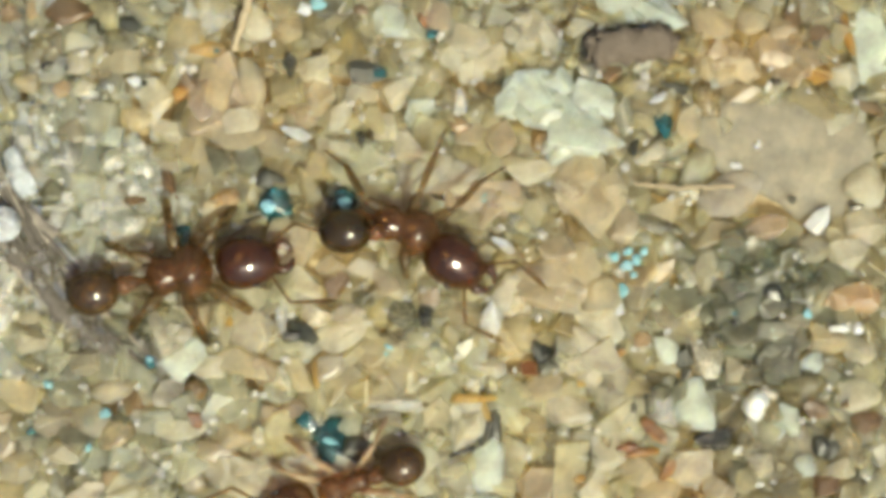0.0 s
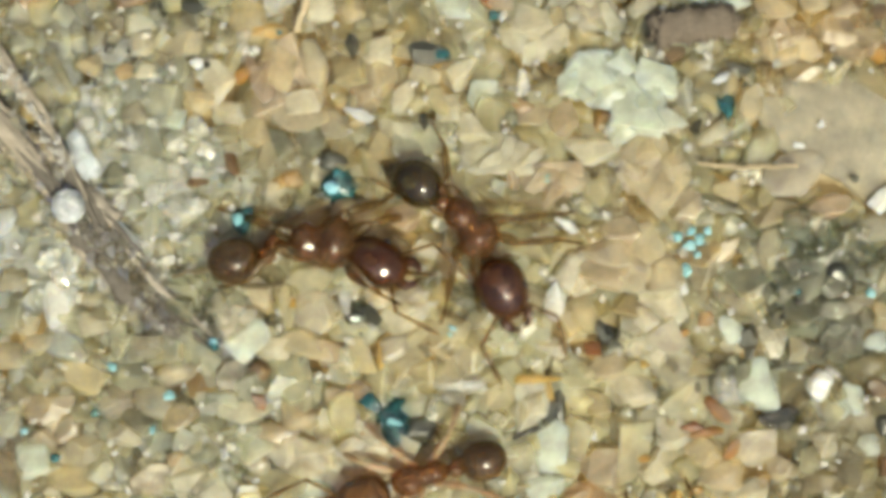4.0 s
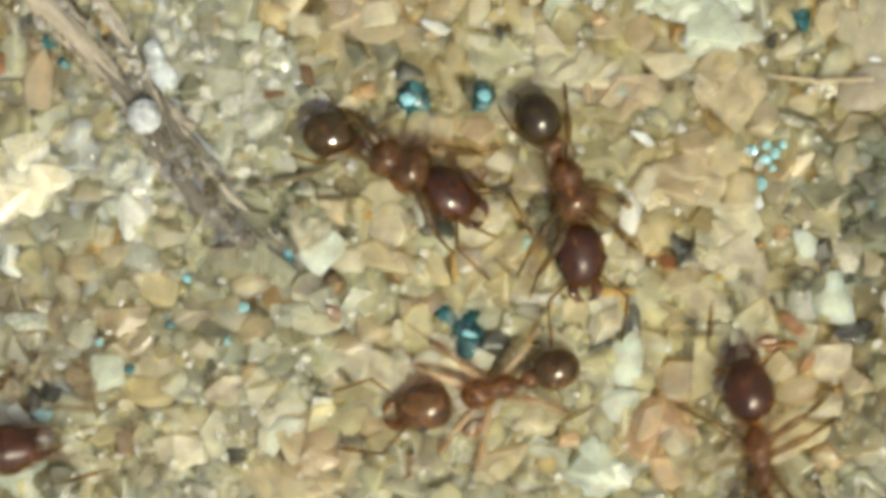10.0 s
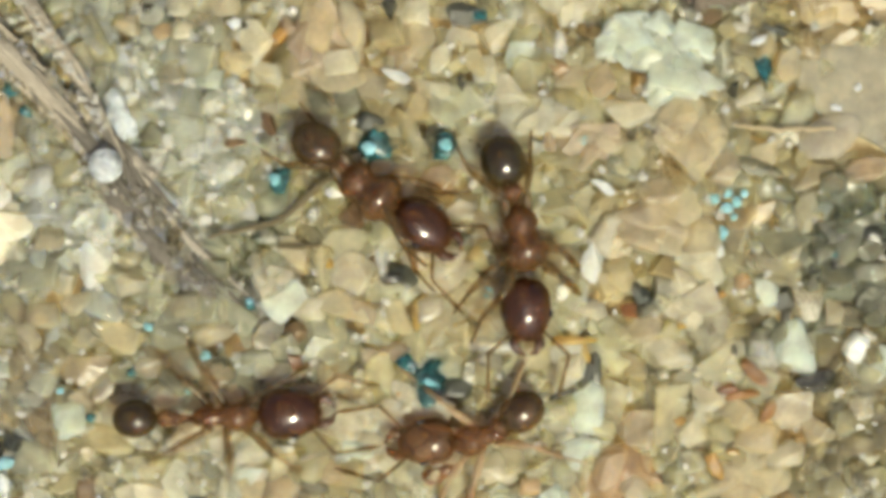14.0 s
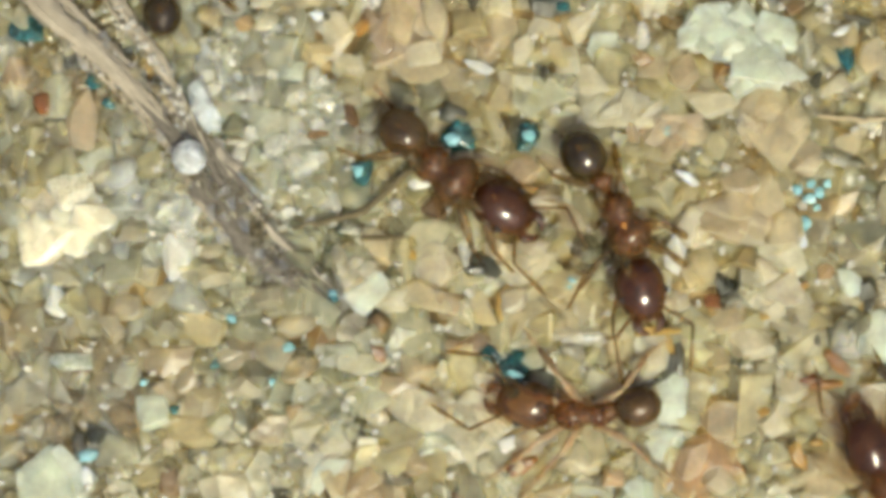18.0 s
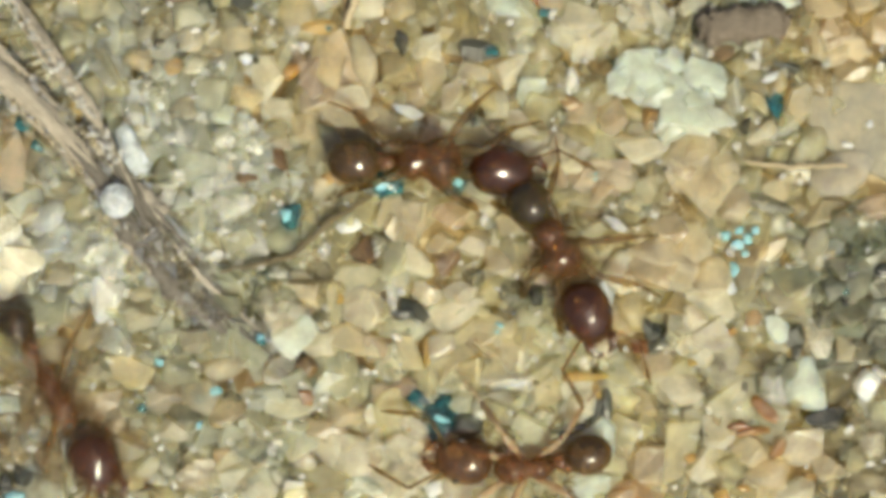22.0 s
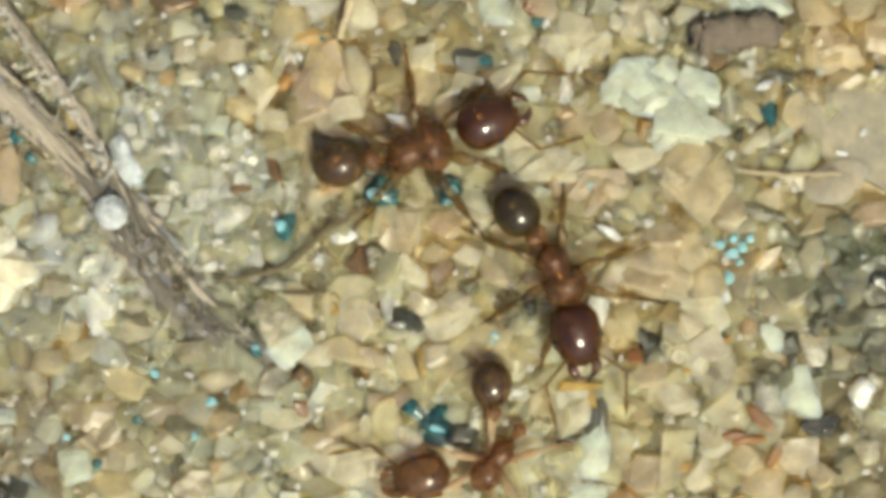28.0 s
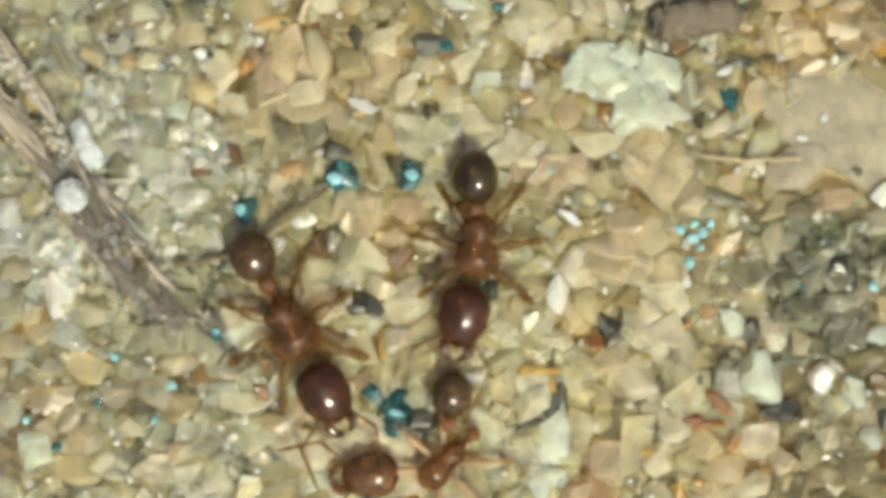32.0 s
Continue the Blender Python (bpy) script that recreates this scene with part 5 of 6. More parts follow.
    walk(piece(fighter_b, "gaster"), [(0, on(-0.92, -0.28, 0.13, 17)), (0.5, on(-0.99, -0.21, 0.10, 12)), (1, on(-0.95, -0.12, 0.06, 7)),
        (1.5, on(-0.92, -0.09, 0.05, 6)), (2, on(-1.04, 0.07, -0.04, -4)), (2.5, on(-1.07, 0.01, -0.01, -0)), (4.5, on(-1.05, -0.25, -0.02, 14)),
        (5, on(-1.26, -0.12, -0.03, 6)), (5.5, on(-1.29, -0.17, -0.05, 7)), (6, on(-1.31, -0.30, -0.08, 13)), (6.5, on(-1.37, -0.18, -0.05, 8)),
        (7, on(-1.28, -0.16, -0.05, 7)), (7.5, on(-1.24, -0.19, -0.05, 9)), (8, on(-1.16, -0.17, -0.05, 9)), (8.5, on(-1.30, -0.17, -0.05, 8)),
        (9, on(-1.30, -0.08, -0.02, 3)), (9.5, on(-1.21, -0.07, -0.02, 3)), (10, on(-1.25, -0.15, -0.04, 7)), (10.5, on(-1.29, -0.03, -0.01, 1)),
        (11, on(-1.24, -0.01, -0.00, 1)), (11.5, on(-1.21, -0.07, -0.02, 3)), (12, on(-1.21, -0.08, -0.03, 4)), (12.5, on(-1.21, -0.11, -0.04, 5)),
        (13, on(-1.20, -0.12, -0.04, 6)), (13.5, on(-1.26, -0.19, -0.06, 9)), (14, on(-1.26, -0.11, -0.04, 5)), (14.5, on(-1.23, -0.07, -0.02, 3)),
        (16.5, on(-1.07, -0.14, -0.05, 8)), (17, on(-1.20, -0.30, -0.11, 14)), (17.5, on(-1.22, -0.18, -0.07, 9)), (18, on(-1.26, -0.15, -0.05, 7)),
        (18.5, on(-1.19, -0.06, -0.02, 3)), (19, on(-1.20, -0.10, -0.02, 5)), (19.5, on(-1.24, -0.11, -0.01, 5)), (20, on(-1.18, -0.03, 0.00, 2)),
        (20.5, on(-1.04, -0.07, 0.01, 4)), (21, on(-1.03, -0.09, 0.02, 5)), (21.5, on(-1.03, -0.11, 0.03, 6)), (22, on(-0.82, -0.05, 0.02, 4)),
        (22.5, on(-0.80, -0.05, 0.02, 4)), (23, on(-0.92, -0.07, 0.02, 4)), (23.5, on(-1.02, -0.08, 0.02, 4)), (24, on(-1.05, -0.15, 0.03, 8)),
        (24.5, on(-1.18, -0.12, 0.02, 6)), (26.5, on(-1.29, -0.03, 0.00, 2)), (27, on(-1.42, -0.01, 0.00, 0)), (27.5, on(-1.32, -0.12, 0.00, 5)),
        (28, on(-1.21, -0.18, 0.00, 8)), (28.5, on(-1.28, -0.13, 0.00, 6)), (29, on(-1.28, -0.20, 0.00, 9)), (29.5, on(-0.82, -0.07, 0.00, 5)),
        (30, on(-1.04, -0.18, 0.00, 10)), (30.5, on(-1.04, -0.09, 0.00, 5)), (31, on(-1.11, -0.00, 0.00, 0)), (31.5, on(-1.12, -0.04, 0.00, 2)),
        (32, on(-1.09, -0.13, 0.00, 7))])
    walk(struggler, [(0, on(-1.53, -3.71, 0.50, -159)), (1, on(-1.59, -3.73, 0.50, -159)), (2, on(-1.42, -3.94, 0.50, -162)),
        (2.5, on(-1.42, -3.95, 0.50, -162)), (4.5, on(-1.33, -3.85, 0.50, -162)), (5, on(-1.22, -3.92, 0.50, -161)),
        (6, on(-1.31, -3.85, 0.50, -161)), (7, on(-1.31, -3.92, 0.50, -162)), (8, on(-1.32, -3.95, 0.50, -159)), (9, on(-1.32, -3.94, 0.50, -160)),
        (10, on(-1.47, -3.89, 0.50, -164)), (11, on(-1.35, -3.78, 0.50, -159)), (12, on(-1.23, -3.80, 0.50, -157)),
        (13, on(-1.09, -3.92, 0.50, -158)), (14, on(-0.99, -3.85, 0.50, -162)), (14.5, on(-1.23, -3.86, 0.50, -165)),
        (16.5, on(-0.89, -3.75, 0.50, -212)), (17, on(-0.93, -3.73, 0.50, -200)), (18, on(-0.72, -3.64, 0.50, -181)),
        (19, on(-0.66, -3.71, 0.50, -176)), (20, on(-0.69, -3.75, 0.50, -178)), (21, on(-0.64, -3.78, 0.50, -182)),
        (22, on(-0.49, -3.77, 0.50, -177)), (23, on(-0.59, -3.85, 0.50, -193)), (24, on(-1.05, -3.97, 0.50, -178)),
        (24.5, on(-0.85, -4.09, 0.50, -168)), (26.5, on(-0.99, -3.63, 0.50, -124)), (27, on(-1.04, -3.59, 0.50, -131)),
        (27.5, on(-0.92, -3.59, 0.50, -128)), (28, on(-0.90, -3.58, 0.50, -127)), (28.5, on(-1.04, -3.59, 0.50, -136)),
        (29, on(-1.11, -3.63, 0.50, -137)), (29.5, on(-1.14, -3.67, 0.50, -137)), (30, on(-1.06, -3.65, 0.50, -133)),
        (30.5, on(-1.12, -3.59, 0.50, -138)), (31, on(-0.93, -3.64, 0.50, -134)), (31.5, on(-0.97, -3.76, 0.50, -131)),
        (32, on(-1.06, -3.82, 0.50, -135))])
    walk(piece(struggler, "head"), [(0, on(0.95, 0.01, -0.05, 0)), (1, on(0.95, 0.02, -0.05, 1)), (2, on(0.95, 0.06, -0.05, 4)),
        (2.5, on(0.98, 0.01, -0.05, 1)), (4.5, on(0.95, 0.07, -0.05, 4)), (5, on(0.99, 0.03, -0.05, 2)), (6, on(0.94, 0.01, -0.05, 0)),
        (7, on(0.92, -0.02, -0.05, -1)), (8, on(0.95, 0.01, -0.05, 0)), (9, on(0.99, 0.02, -0.05, 1)), (10, on(1.05, -0.03, -0.05, -2)),
        (11, on(1.00, -0.10, -0.05, -6)), (12, on(0.95, -0.15, -0.05, -9)), (13, on(0.99, -0.18, -0.05, -10)), (14, on(0.82, -0.19, -0.05, -13)),
        (14.5, on(0.91, -0.17, -0.05, -11)), (16.5, on(0.51, 0.01, -0.05, 1)), (17, on(0.58, 0.01, -0.05, 1)), (18, on(0.88, -0.15, -0.05, -10)),
        (19, on(0.87, -0.18, -0.05, -12)), (20, on(0.87, -0.19, -0.05, -12)), (21, on(0.82, -0.13, -0.05, -9)), (22, on(0.92, -0.17, -0.05, -11)),
        (23, on(0.68, -0.07, -0.05, -6)), (24, on(0.66, -0.27, -0.05, -22)), (24.5, on(0.82, -0.27, -0.05, -18)),
        (26.5, on(0.71, -0.72, -0.05, -46)), (27, on(0.77, -0.64, -0.05, -40)), (27.5, on(0.76, -0.64, -0.05, -40)),
        (28, on(0.81, -0.78, -0.05, -44)), (28.5, on(0.94, -0.61, -0.05, -33)), (29, on(0.94, -0.60, -0.05, -33)),
        (29.5, on(0.95, -0.60, -0.05, -32)), (30, on(0.92, -0.64, -0.05, -35)), (30.5, on(0.98, -0.54, -0.05, -29)),
        (31, on(0.93, -0.62, -0.05, -33)), (31.5, on(0.87, -0.70, -0.05, -39)), (32, on(0.89, -0.68, -0.05, -37))])
    walk(piece(struggler, "gaster"), [(0, on(-0.96, 0.01, 0.05, -0)), (1, on(-0.98, 0.02, 0.05, -1)), (2, on(-1.08, 0.06, 0.05, -3)),
        (2.5, on(-1.06, 0.01, 0.05, -1)), (4.5, on(-1.04, 0.07, 0.05, -4)), (5, on(-1.07, 0.03, 0.05, -2)), (6, on(-1.02, 0.01, 0.05, -0)),
        (7, on(-1.02, -0.02, 0.05, 1)), (8, on(-0.99, 0.01, 0.05, -0)), (9, on(-1.07, 0.02, 0.05, -1)), (10, on(-1.11, -0.03, 0.05, 2)),
        (11, on(-1.05, -0.10, 0.05, 5)), (12, on(-0.95, -0.15, 0.05, 9)), (13, on(-0.93, -0.18, 0.05, 11)), (14, on(-0.74, -0.19, 0.05, 14)),
        (14.5, on(-0.94, -0.17, 0.05, 10)), (16.5, on(-0.56, 0.01, 0.05, -1)), (17, on(-0.55, 0.01, 0.05, -1)), (18, on(-0.87, -0.15, 0.05, 10)),
        (19, on(-0.98, -0.18, 0.05, 11)), (20, on(-0.97, -0.19, 0.05, 11)), (21, on(-0.76, -0.13, 0.05, 10)), (22, on(-1.03, -0.17, 0.05, 10)),
        (23, on(-0.75, -0.07, 0.05, 5)), (24, on(-0.47, -0.27, 0.05, 30)), (24.5, on(-0.68, -0.27, 0.05, 22)), (26.5, on(-0.98, -0.72, 0.05, 36)),
        (27, on(-1.15, -0.64, 0.05, 29)), (27.5, on(-1.05, -0.64, 0.05, 31)), (28, on(-1.02, -0.78, 0.05, 37)), (28.5, on(-0.95, -0.61, 0.05, 33)),
        (29, on(-0.96, -0.60, 0.05, 32)), (29.5, on(-0.89, -0.60, 0.05, 34)), (30, on(-0.71, -0.64, 0.05, 42)), (30.5, on(-0.78, -0.54, 0.05, 35)),
        (31, on(-0.86, -0.62, 0.05, 36)), (31.5, on(-0.93, -0.70, 0.05, 37)), (32, on(-0.91, -0.68, 0.05, 37))])
    walk(runner_d, [(0, on(2.79, -6.41, 0.62, 106)), (8.6, on(2.79, -6.41, 0.62, 106)), (9, on(2.63, -6.38, 0.62, 109)),
        (9.2, on(2.50, -5.84, 0.62, 106)), (9.4, on(2.58, -5.31, 0.62, 101)), (9.6, on(2.70, -5.06, 0.62, 98)), (9.8, on(2.64, -5.12, 0.62, 99)),
        (10, on(2.75, -4.92, 0.62, 99)), (10.2, on(2.92, -4.76, 0.62, 94)), (10.5, on(2.90, -4.00, 0.62, 98)), (10.6, on(2.80, -3.72, 0.62, 102)),
        (11, on(2.83, -3.90, 0.62, 113)), (11.4, on(2.98, -3.93, 0.62, 124)), (11.8, on(3.07, -4.15, 0.62, 147)), (12, on(3.03, -4.23, 0.62, 153)),
        (12.2, on(2.86, -4.63, 0.62, 180)), (12.5, on(2.96, -5.14, 0.62, 194)), (12.8, on(2.93, -5.86, 0.62, 198)),
        (13.4, on(2.87, -7.27, 0.62, 208)), (32, on(2.87, -7.27, 0.62, 208))])
    walk(piece(runner_d, "head"), [(0, on(1.08, -0.04, -0.02, -2)), (8.6, on(1.08, -0.04, -0.02, -2)), (9, on(0.98, 0.01, -0.02, 1)),
        (9.2, on(1.12, -0.01, -0.02, -1)), (9.4, on(1.09, 0.00, -0.02, 0)), (9.6, on(0.98, 0.01, -0.02, 0)), (9.8, on(1.05, 0.00, -0.02, 0)),
        (10, on(1.07, 0.01, -0.02, 0)), (10.2, on(1.07, 0.01, -0.02, 1)), (10.5, on(1.06, -0.03, -0.02, -2)), (10.6, on(1.08, -0.02, -0.02, -1)),
        (11, on(1.08, -0.04, -0.02, -2)), (11.4, on(1.00, -0.01, -0.02, -1)), (11.8, on(1.03, 0.03, -0.02, 2)), (12, on(0.98, 0.02, -0.02, 1)),
        (12.2, on(1.03, -0.01, -0.02, -0)), (12.5, on(0.90, -0.00, -0.02, -0)), (12.8, on(0.92, -0.03, -0.02, -2)),
        (13.4, on(0.86, -0.06, -0.02, -4)), (32, on(0.86, -0.06, -0.02, -4))])
    walk(piece(runner_d, "gaster"), [(0, on(-1.11, -0.04, 0.00, 2)), (8.6, on(-1.11, -0.04, 0.00, 2)), (9, on(-1.11, 0.01, 0.00, -1)),
        (9.2, on(-1.20, -0.01, 0.00, 1)), (9.4, on(-1.16, 0.00, 0.00, -0)), (9.6, on(-1.06, 0.01, 0.00, -0)), (9.8, on(-1.07, 0.00, 0.00, -0)),
        (10, on(-1.16, 0.01, 0.00, -0)), (10.2, on(-1.14, 0.01, 0.00, -0)), (10.5, on(-1.42, -0.03, 0.00, 1)), (10.6, on(-1.23, -0.02, 0.00, 1)),
        (11, on(-1.22, -0.04, 0.00, 2)), (11.4, on(-1.13, -0.01, 0.00, 1)), (11.8, on(-1.07, 0.03, 0.00, -2)), (12, on(-1.00, 0.02, 0.00, -1)),
        (12.2, on(-0.93, -0.01, 0.00, 0)), (12.5, on(-0.74, -0.00, 0.00, 0)), (12.8, on(-0.75, -0.03, 0.00, 2)), (13.4, on(-0.83, -0.06, 0.00, 4)),
        (32, on(-0.83, -0.06, 0.00, 4))])
    walk(runner_e, [(0, on(-11.32, -4.96, 0.62, 4)), (9.6, on(-11.32, -4.96, 0.62, 4)), (10, on(-9.86, -4.95, 0.62, 10)),
        (10.2, on(-8.52, -4.98, 0.62, 17)), (10.5, on(-6.90, -4.94, 0.62, 21)), (10.6, on(-6.61, -4.91, 0.62, 13)), (11, on(-5.44, -5.29, 0.62, 8)),
        (11.4, on(-5.06, -5.17, 0.62, 10)), (11.5, on(-4.96, -4.82, 0.62, 14)), (11.8, on(-4.93, -4.11, 0.62, 29)), (12, on(-4.88, -4.14, 0.62, 23)),
        (12.2, on(-4.75, -4.14, 0.62, 13)), (12.5, on(-4.68, -4.04, 0.62, 8)), (13, on(-4.65, -3.81, 0.62, -2)), (13.5, on(-4.53, -3.68, 0.62, -0)),
        (14, on(-4.95, -3.52, 0.62, 2)), (14.2, on(-4.80, -3.28, 0.62, 11)), (14.5, on(-5.14, -3.02, 0.62, 27)), (15.5, on(-6.11, -2.70, 0.62, 45)),
        (16.5, on(-6.74, -3.04, 0.62, 83)), (16.6, on(-6.76, -2.88, 0.62, 87)), (16.8, on(-6.74, -2.18, 0.62, 87)), (17, on(-6.70, -1.79, 0.62, 86)),
        (17.2, on(-7.15, -0.63, 0.62, 92)), (17.4, on(-7.06, 0.22, 0.62, 92)), (17.6, on(-7.23, 1.08, 0.62, 85)), (17.8, on(-7.27, 3.28, 0.62, 84)),
        (18, on(-7.21, 3.72, 0.62, 87)), (18.4, on(-7.05, 5.86, 0.62, 90)), (32, on(-7.05, 5.86, 0.62, 90))])
    walk(piece(runner_e, "head"), [(0, on(1.05, 0.01, -0.02, 0)), (9.6, on(1.05, 0.01, -0.02, 0)), (10, on(0.98, 0.00, -0.02, 0)),
        (10.2, on(1.12, 0.05, -0.02, 3)), (10.5, on(0.92, 0.03, -0.02, 2)), (10.6, on(1.09, -0.00, -0.02, -0)), (11, on(1.06, 0.06, -0.02, 3)),
        (11.4, on(1.06, 0.05, -0.02, 3)), (11.5, on(1.05, 0.02, -0.02, 1)), (11.8, on(1.03, 0.02, -0.02, 1)), (12, on(0.98, -0.01, -0.02, -1)),
        (12.2, on(1.03, -0.00, -0.02, -0)), (12.5, on(0.98, -0.06, -0.02, -3)), (13, on(0.97, -0.10, -0.02, -6)), (13.5, on(0.92, -0.00, -0.02, -0)),
        (14, on(0.99, 0.02, -0.02, 1)), (14.2, on(0.98, 0.03, -0.02, 2)), (14.5, on(1.12, 0.07, -0.02, 3)), (15.5, on(1.12, 0.06, -0.02, 3)),
        (16.5, on(1.09, 0.09, -0.02, 5)), (16.6, on(1.09, 0.10, -0.02, 5)), (16.8, on(1.12, 0.06, -0.02, 3)), (17, on(1.12, 0.08, -0.02, 4)),
        (17.2, on(1.12, 0.09, -0.02, 5)), (17.4, on(1.12, 0.04, -0.02, 2)), (17.6, on(1.06, -0.06, -0.02, -3)), (17.8, on(1.07, -0.02, -0.02, -1)),
        (18, on(1.06, -0.03, -0.02, -2)), (18.4, on(1.06, 0.00, -0.02, 0)), (32, on(1.06, 0.00, -0.02, 0))])
    walk(piece(runner_e, "gaster"), [(0, on(-1.32, 0.01, 0.00, -0)), (9.6, on(-1.32, 0.01, 0.00, -0)), (10, on(-1.34, 0.00, 0.00, -0)),
        (10.2, on(-1.27, 0.05, 0.00, -2)), (10.5, on(-1.42, 0.03, 0.00, -1)), (10.6, on(-1.42, -0.00, 0.00, 0)), (11, on(-1.42, 0.06, 0.00, -2)),
        (11.4, on(-1.33, 0.05, 0.00, -2)), (11.5, on(-1.40, 0.02, 0.00, -1)), (11.8, on(-1.36, 0.02, 0.00, -1)), (12, on(-1.40, -0.01, 0.00, 1)),
        (12.2, on(-1.42, -0.00, 0.00, 0)), (12.5, on(-1.42, -0.06, 0.00, 2)), (13, on(-1.42, -0.10, 0.00, 4)), (13.5, on(-1.42, -0.00, 0.00, 0)),
        (14, on(-1.42, 0.02, 0.00, -1)), (14.2, on(-1.42, 0.03, 0.00, -1)), (14.5, on(-1.34, 0.07, 0.00, -3)), (15.5, on(-1.42, 0.06, 0.00, -2)),
        (16.5, on(-1.13, 0.09, 0.00, -5)), (16.6, on(-1.22, 0.10, 0.00, -5)), (16.8, on(-1.42, 0.06, 0.00, -3)), (17, on(-1.42, 0.08, 0.00, -3)),
        (17.2, on(-1.35, 0.09, 0.00, -4)), (17.4, on(-1.34, 0.04, 0.00, -2)), (17.6, on(-1.15, -0.06, 0.00, 3)), (17.8, on(-1.23, -0.02, 0.00, 1)),
        (18, on(-1.12, -0.03, 0.00, 2)), (18.4, on(-1.14, 0.00, 0.00, -0)), (32, on(-1.14, 0.00, 0.00, -0))])
    walk(runner_f, [(0, on(8.69, 7.47, 0.62, -132)), (10, on(8.69, 7.47, 0.62, -132)), (10.5, on(6.07, 4.34, 0.62, -122)),
        (11, on(5.11, 3.04, 0.62, -120)), (11.4, on(4.51, 2.75, 0.62, -121)), (11.8, on(4.47, 3.02, 0.62, -115)), (12, on(4.44, 3.11, 0.62, -115)),
        (12.2, on(4.48, 2.93, 0.62, -113)), (12.6, on(4.73, 2.71, 0.62, -120)), (13, on(4.95, 2.13, 0.62, -107)), (13.3, on(5.49, 1.50, 0.62, -102)),
        (13.6, on(6.06, 0.67, 0.62, -95)), (14.4, on(10.65, -0.39, 0.62, -73)), (32, on(10.65, -0.39, 0.62, -73))])
    walk(piece(runner_f, "head"), [(0, on(0.99, -0.06, -0.02, -3)), (10, on(0.99, -0.06, -0.02, -3)), (10.5, on(0.95, -0.02, -0.02, -1)),
        (11, on(0.83, -0.02, -0.02, -1)), (11.4, on(0.86, -0.04, -0.02, -3)), (11.8, on(0.87, -0.05, -0.02, -3)), (12, on(0.83, -0.06, -0.02, -4)),
        (12.2, on(0.88, 0.00, -0.02, 0)), (12.6, on(0.99, -0.02, -0.02, -1)), (13, on(1.01, -0.01, -0.02, -0)), (13.3, on(1.03, -0.00, -0.02, -0)),
        (13.6, on(1.06, 0.00, -0.02, 0)), (14.4, on(1.11, 0.03, -0.02, 1)), (32, on(1.11, 0.03, -0.02, 1))])
    walk(piece(runner_f, "gaster"), [(0, on(-1.12, -0.06, 0.00, 3)), (10, on(-1.12, -0.06, 0.00, 3)), (10.5, on(-1.02, -0.02, 0.00, 1)),
        (11, on(-0.90, -0.02, 0.00, 1)), (11.4, on(-1.00, -0.04, 0.00, 2)), (11.8, on(-0.95, -0.05, 0.00, 3)), (12, on(-0.94, -0.06, 0.00, 4)),
        (12.2, on(-0.91, 0.00, 0.00, -0)), (12.6, on(-1.00, -0.02, 0.00, 1)), (13, on(-1.06, -0.01, 0.00, 0)), (13.3, on(-1.08, -0.00, 0.00, 0)),
        (13.6, on(-1.06, 0.00, 0.00, -0)), (14.4, on(-1.28, 0.03, 0.00, -1)), (32, on(-1.28, 0.03, 0.00, -1))])
    walk(runner_g, [(0, on(7.54, -9.83, 0.62, 103)), (17, on(7.54, -9.83, 0.62, 103)), (17.6, on(4.43, -5.69, 0.62, 110)),
        (18, on(4.06, -5.01, 0.62, 111)), (18.3, on(3.43, -3.12, 0.62, 113)), (18.5, on(3.26, -2.46, 0.62, 110)), (18.6, on(3.20, -1.97, 0.62, 111)),
        (18.8, on(3.35, -1.23, 0.62, 109)), (19, on(3.59, -0.80, 0.62, 108)), (19.2, on(3.94, -0.58, 0.62, 105)), (19.5, on(4.58, 1.16, 0.62, 49)),
        (19.7, on(4.76, 2.06, 0.62, 45)), (20.2, on(4.86, 2.37, 0.62, 44)), (20.5, on(5.05, 2.62, 0.62, 38)), (20.7, on(5.03, 1.78, 0.62, 38)),
        (21.1, on(5.23, 2.50, 0.62, 34)), (21.3, on(5.26, 3.28, 0.62, 32)), (21.5, on(5.30, 3.89, 0.62, 48)), (22.2, on(6.04, 8.32, 0.62, 47)),
        (32, on(6.04, 8.32, 0.62, 47))])
    walk(piece(runner_g, "head"), [(0, on(0.98, -0.04, -0.02, -3)), (17, on(0.98, -0.04, -0.02, -3)), (17.6, on(1.00, -0.08, -0.02, -5)),
        (18, on(0.93, -0.02, -0.02, -1)), (18.3, on(0.93, -0.01, -0.02, -1)), (18.5, on(0.97, -0.06, -0.02, -3)), (18.6, on(1.00, -0.06, -0.02, -3)),
        (18.8, on(0.87, -0.04, -0.02, -3)), (19, on(0.89, -0.02, -0.02, -1)), (19.2, on(0.81, 0.01, -0.02, 1)), (19.5, on(0.95, 0.12, -0.02, 7)),
        (19.7, on(0.94, 0.07, -0.02, 4)), (20.2, on(1.00, 0.01, -0.02, 1)), (20.5, on(1.01, 0.00, -0.02, 0)), (20.7, on(0.94, 0.05, -0.02, 3)),
        (21.1, on(0.88, 0.04, -0.02, 3)), (21.3, on(0.95, 0.03, -0.02, 2)), (21.5, on(1.00, 0.07, -0.02, 4)), (22.2, on(1.06, 0.03, -0.02, 2)),
        (32, on(1.06, 0.03, -0.02, 2))])
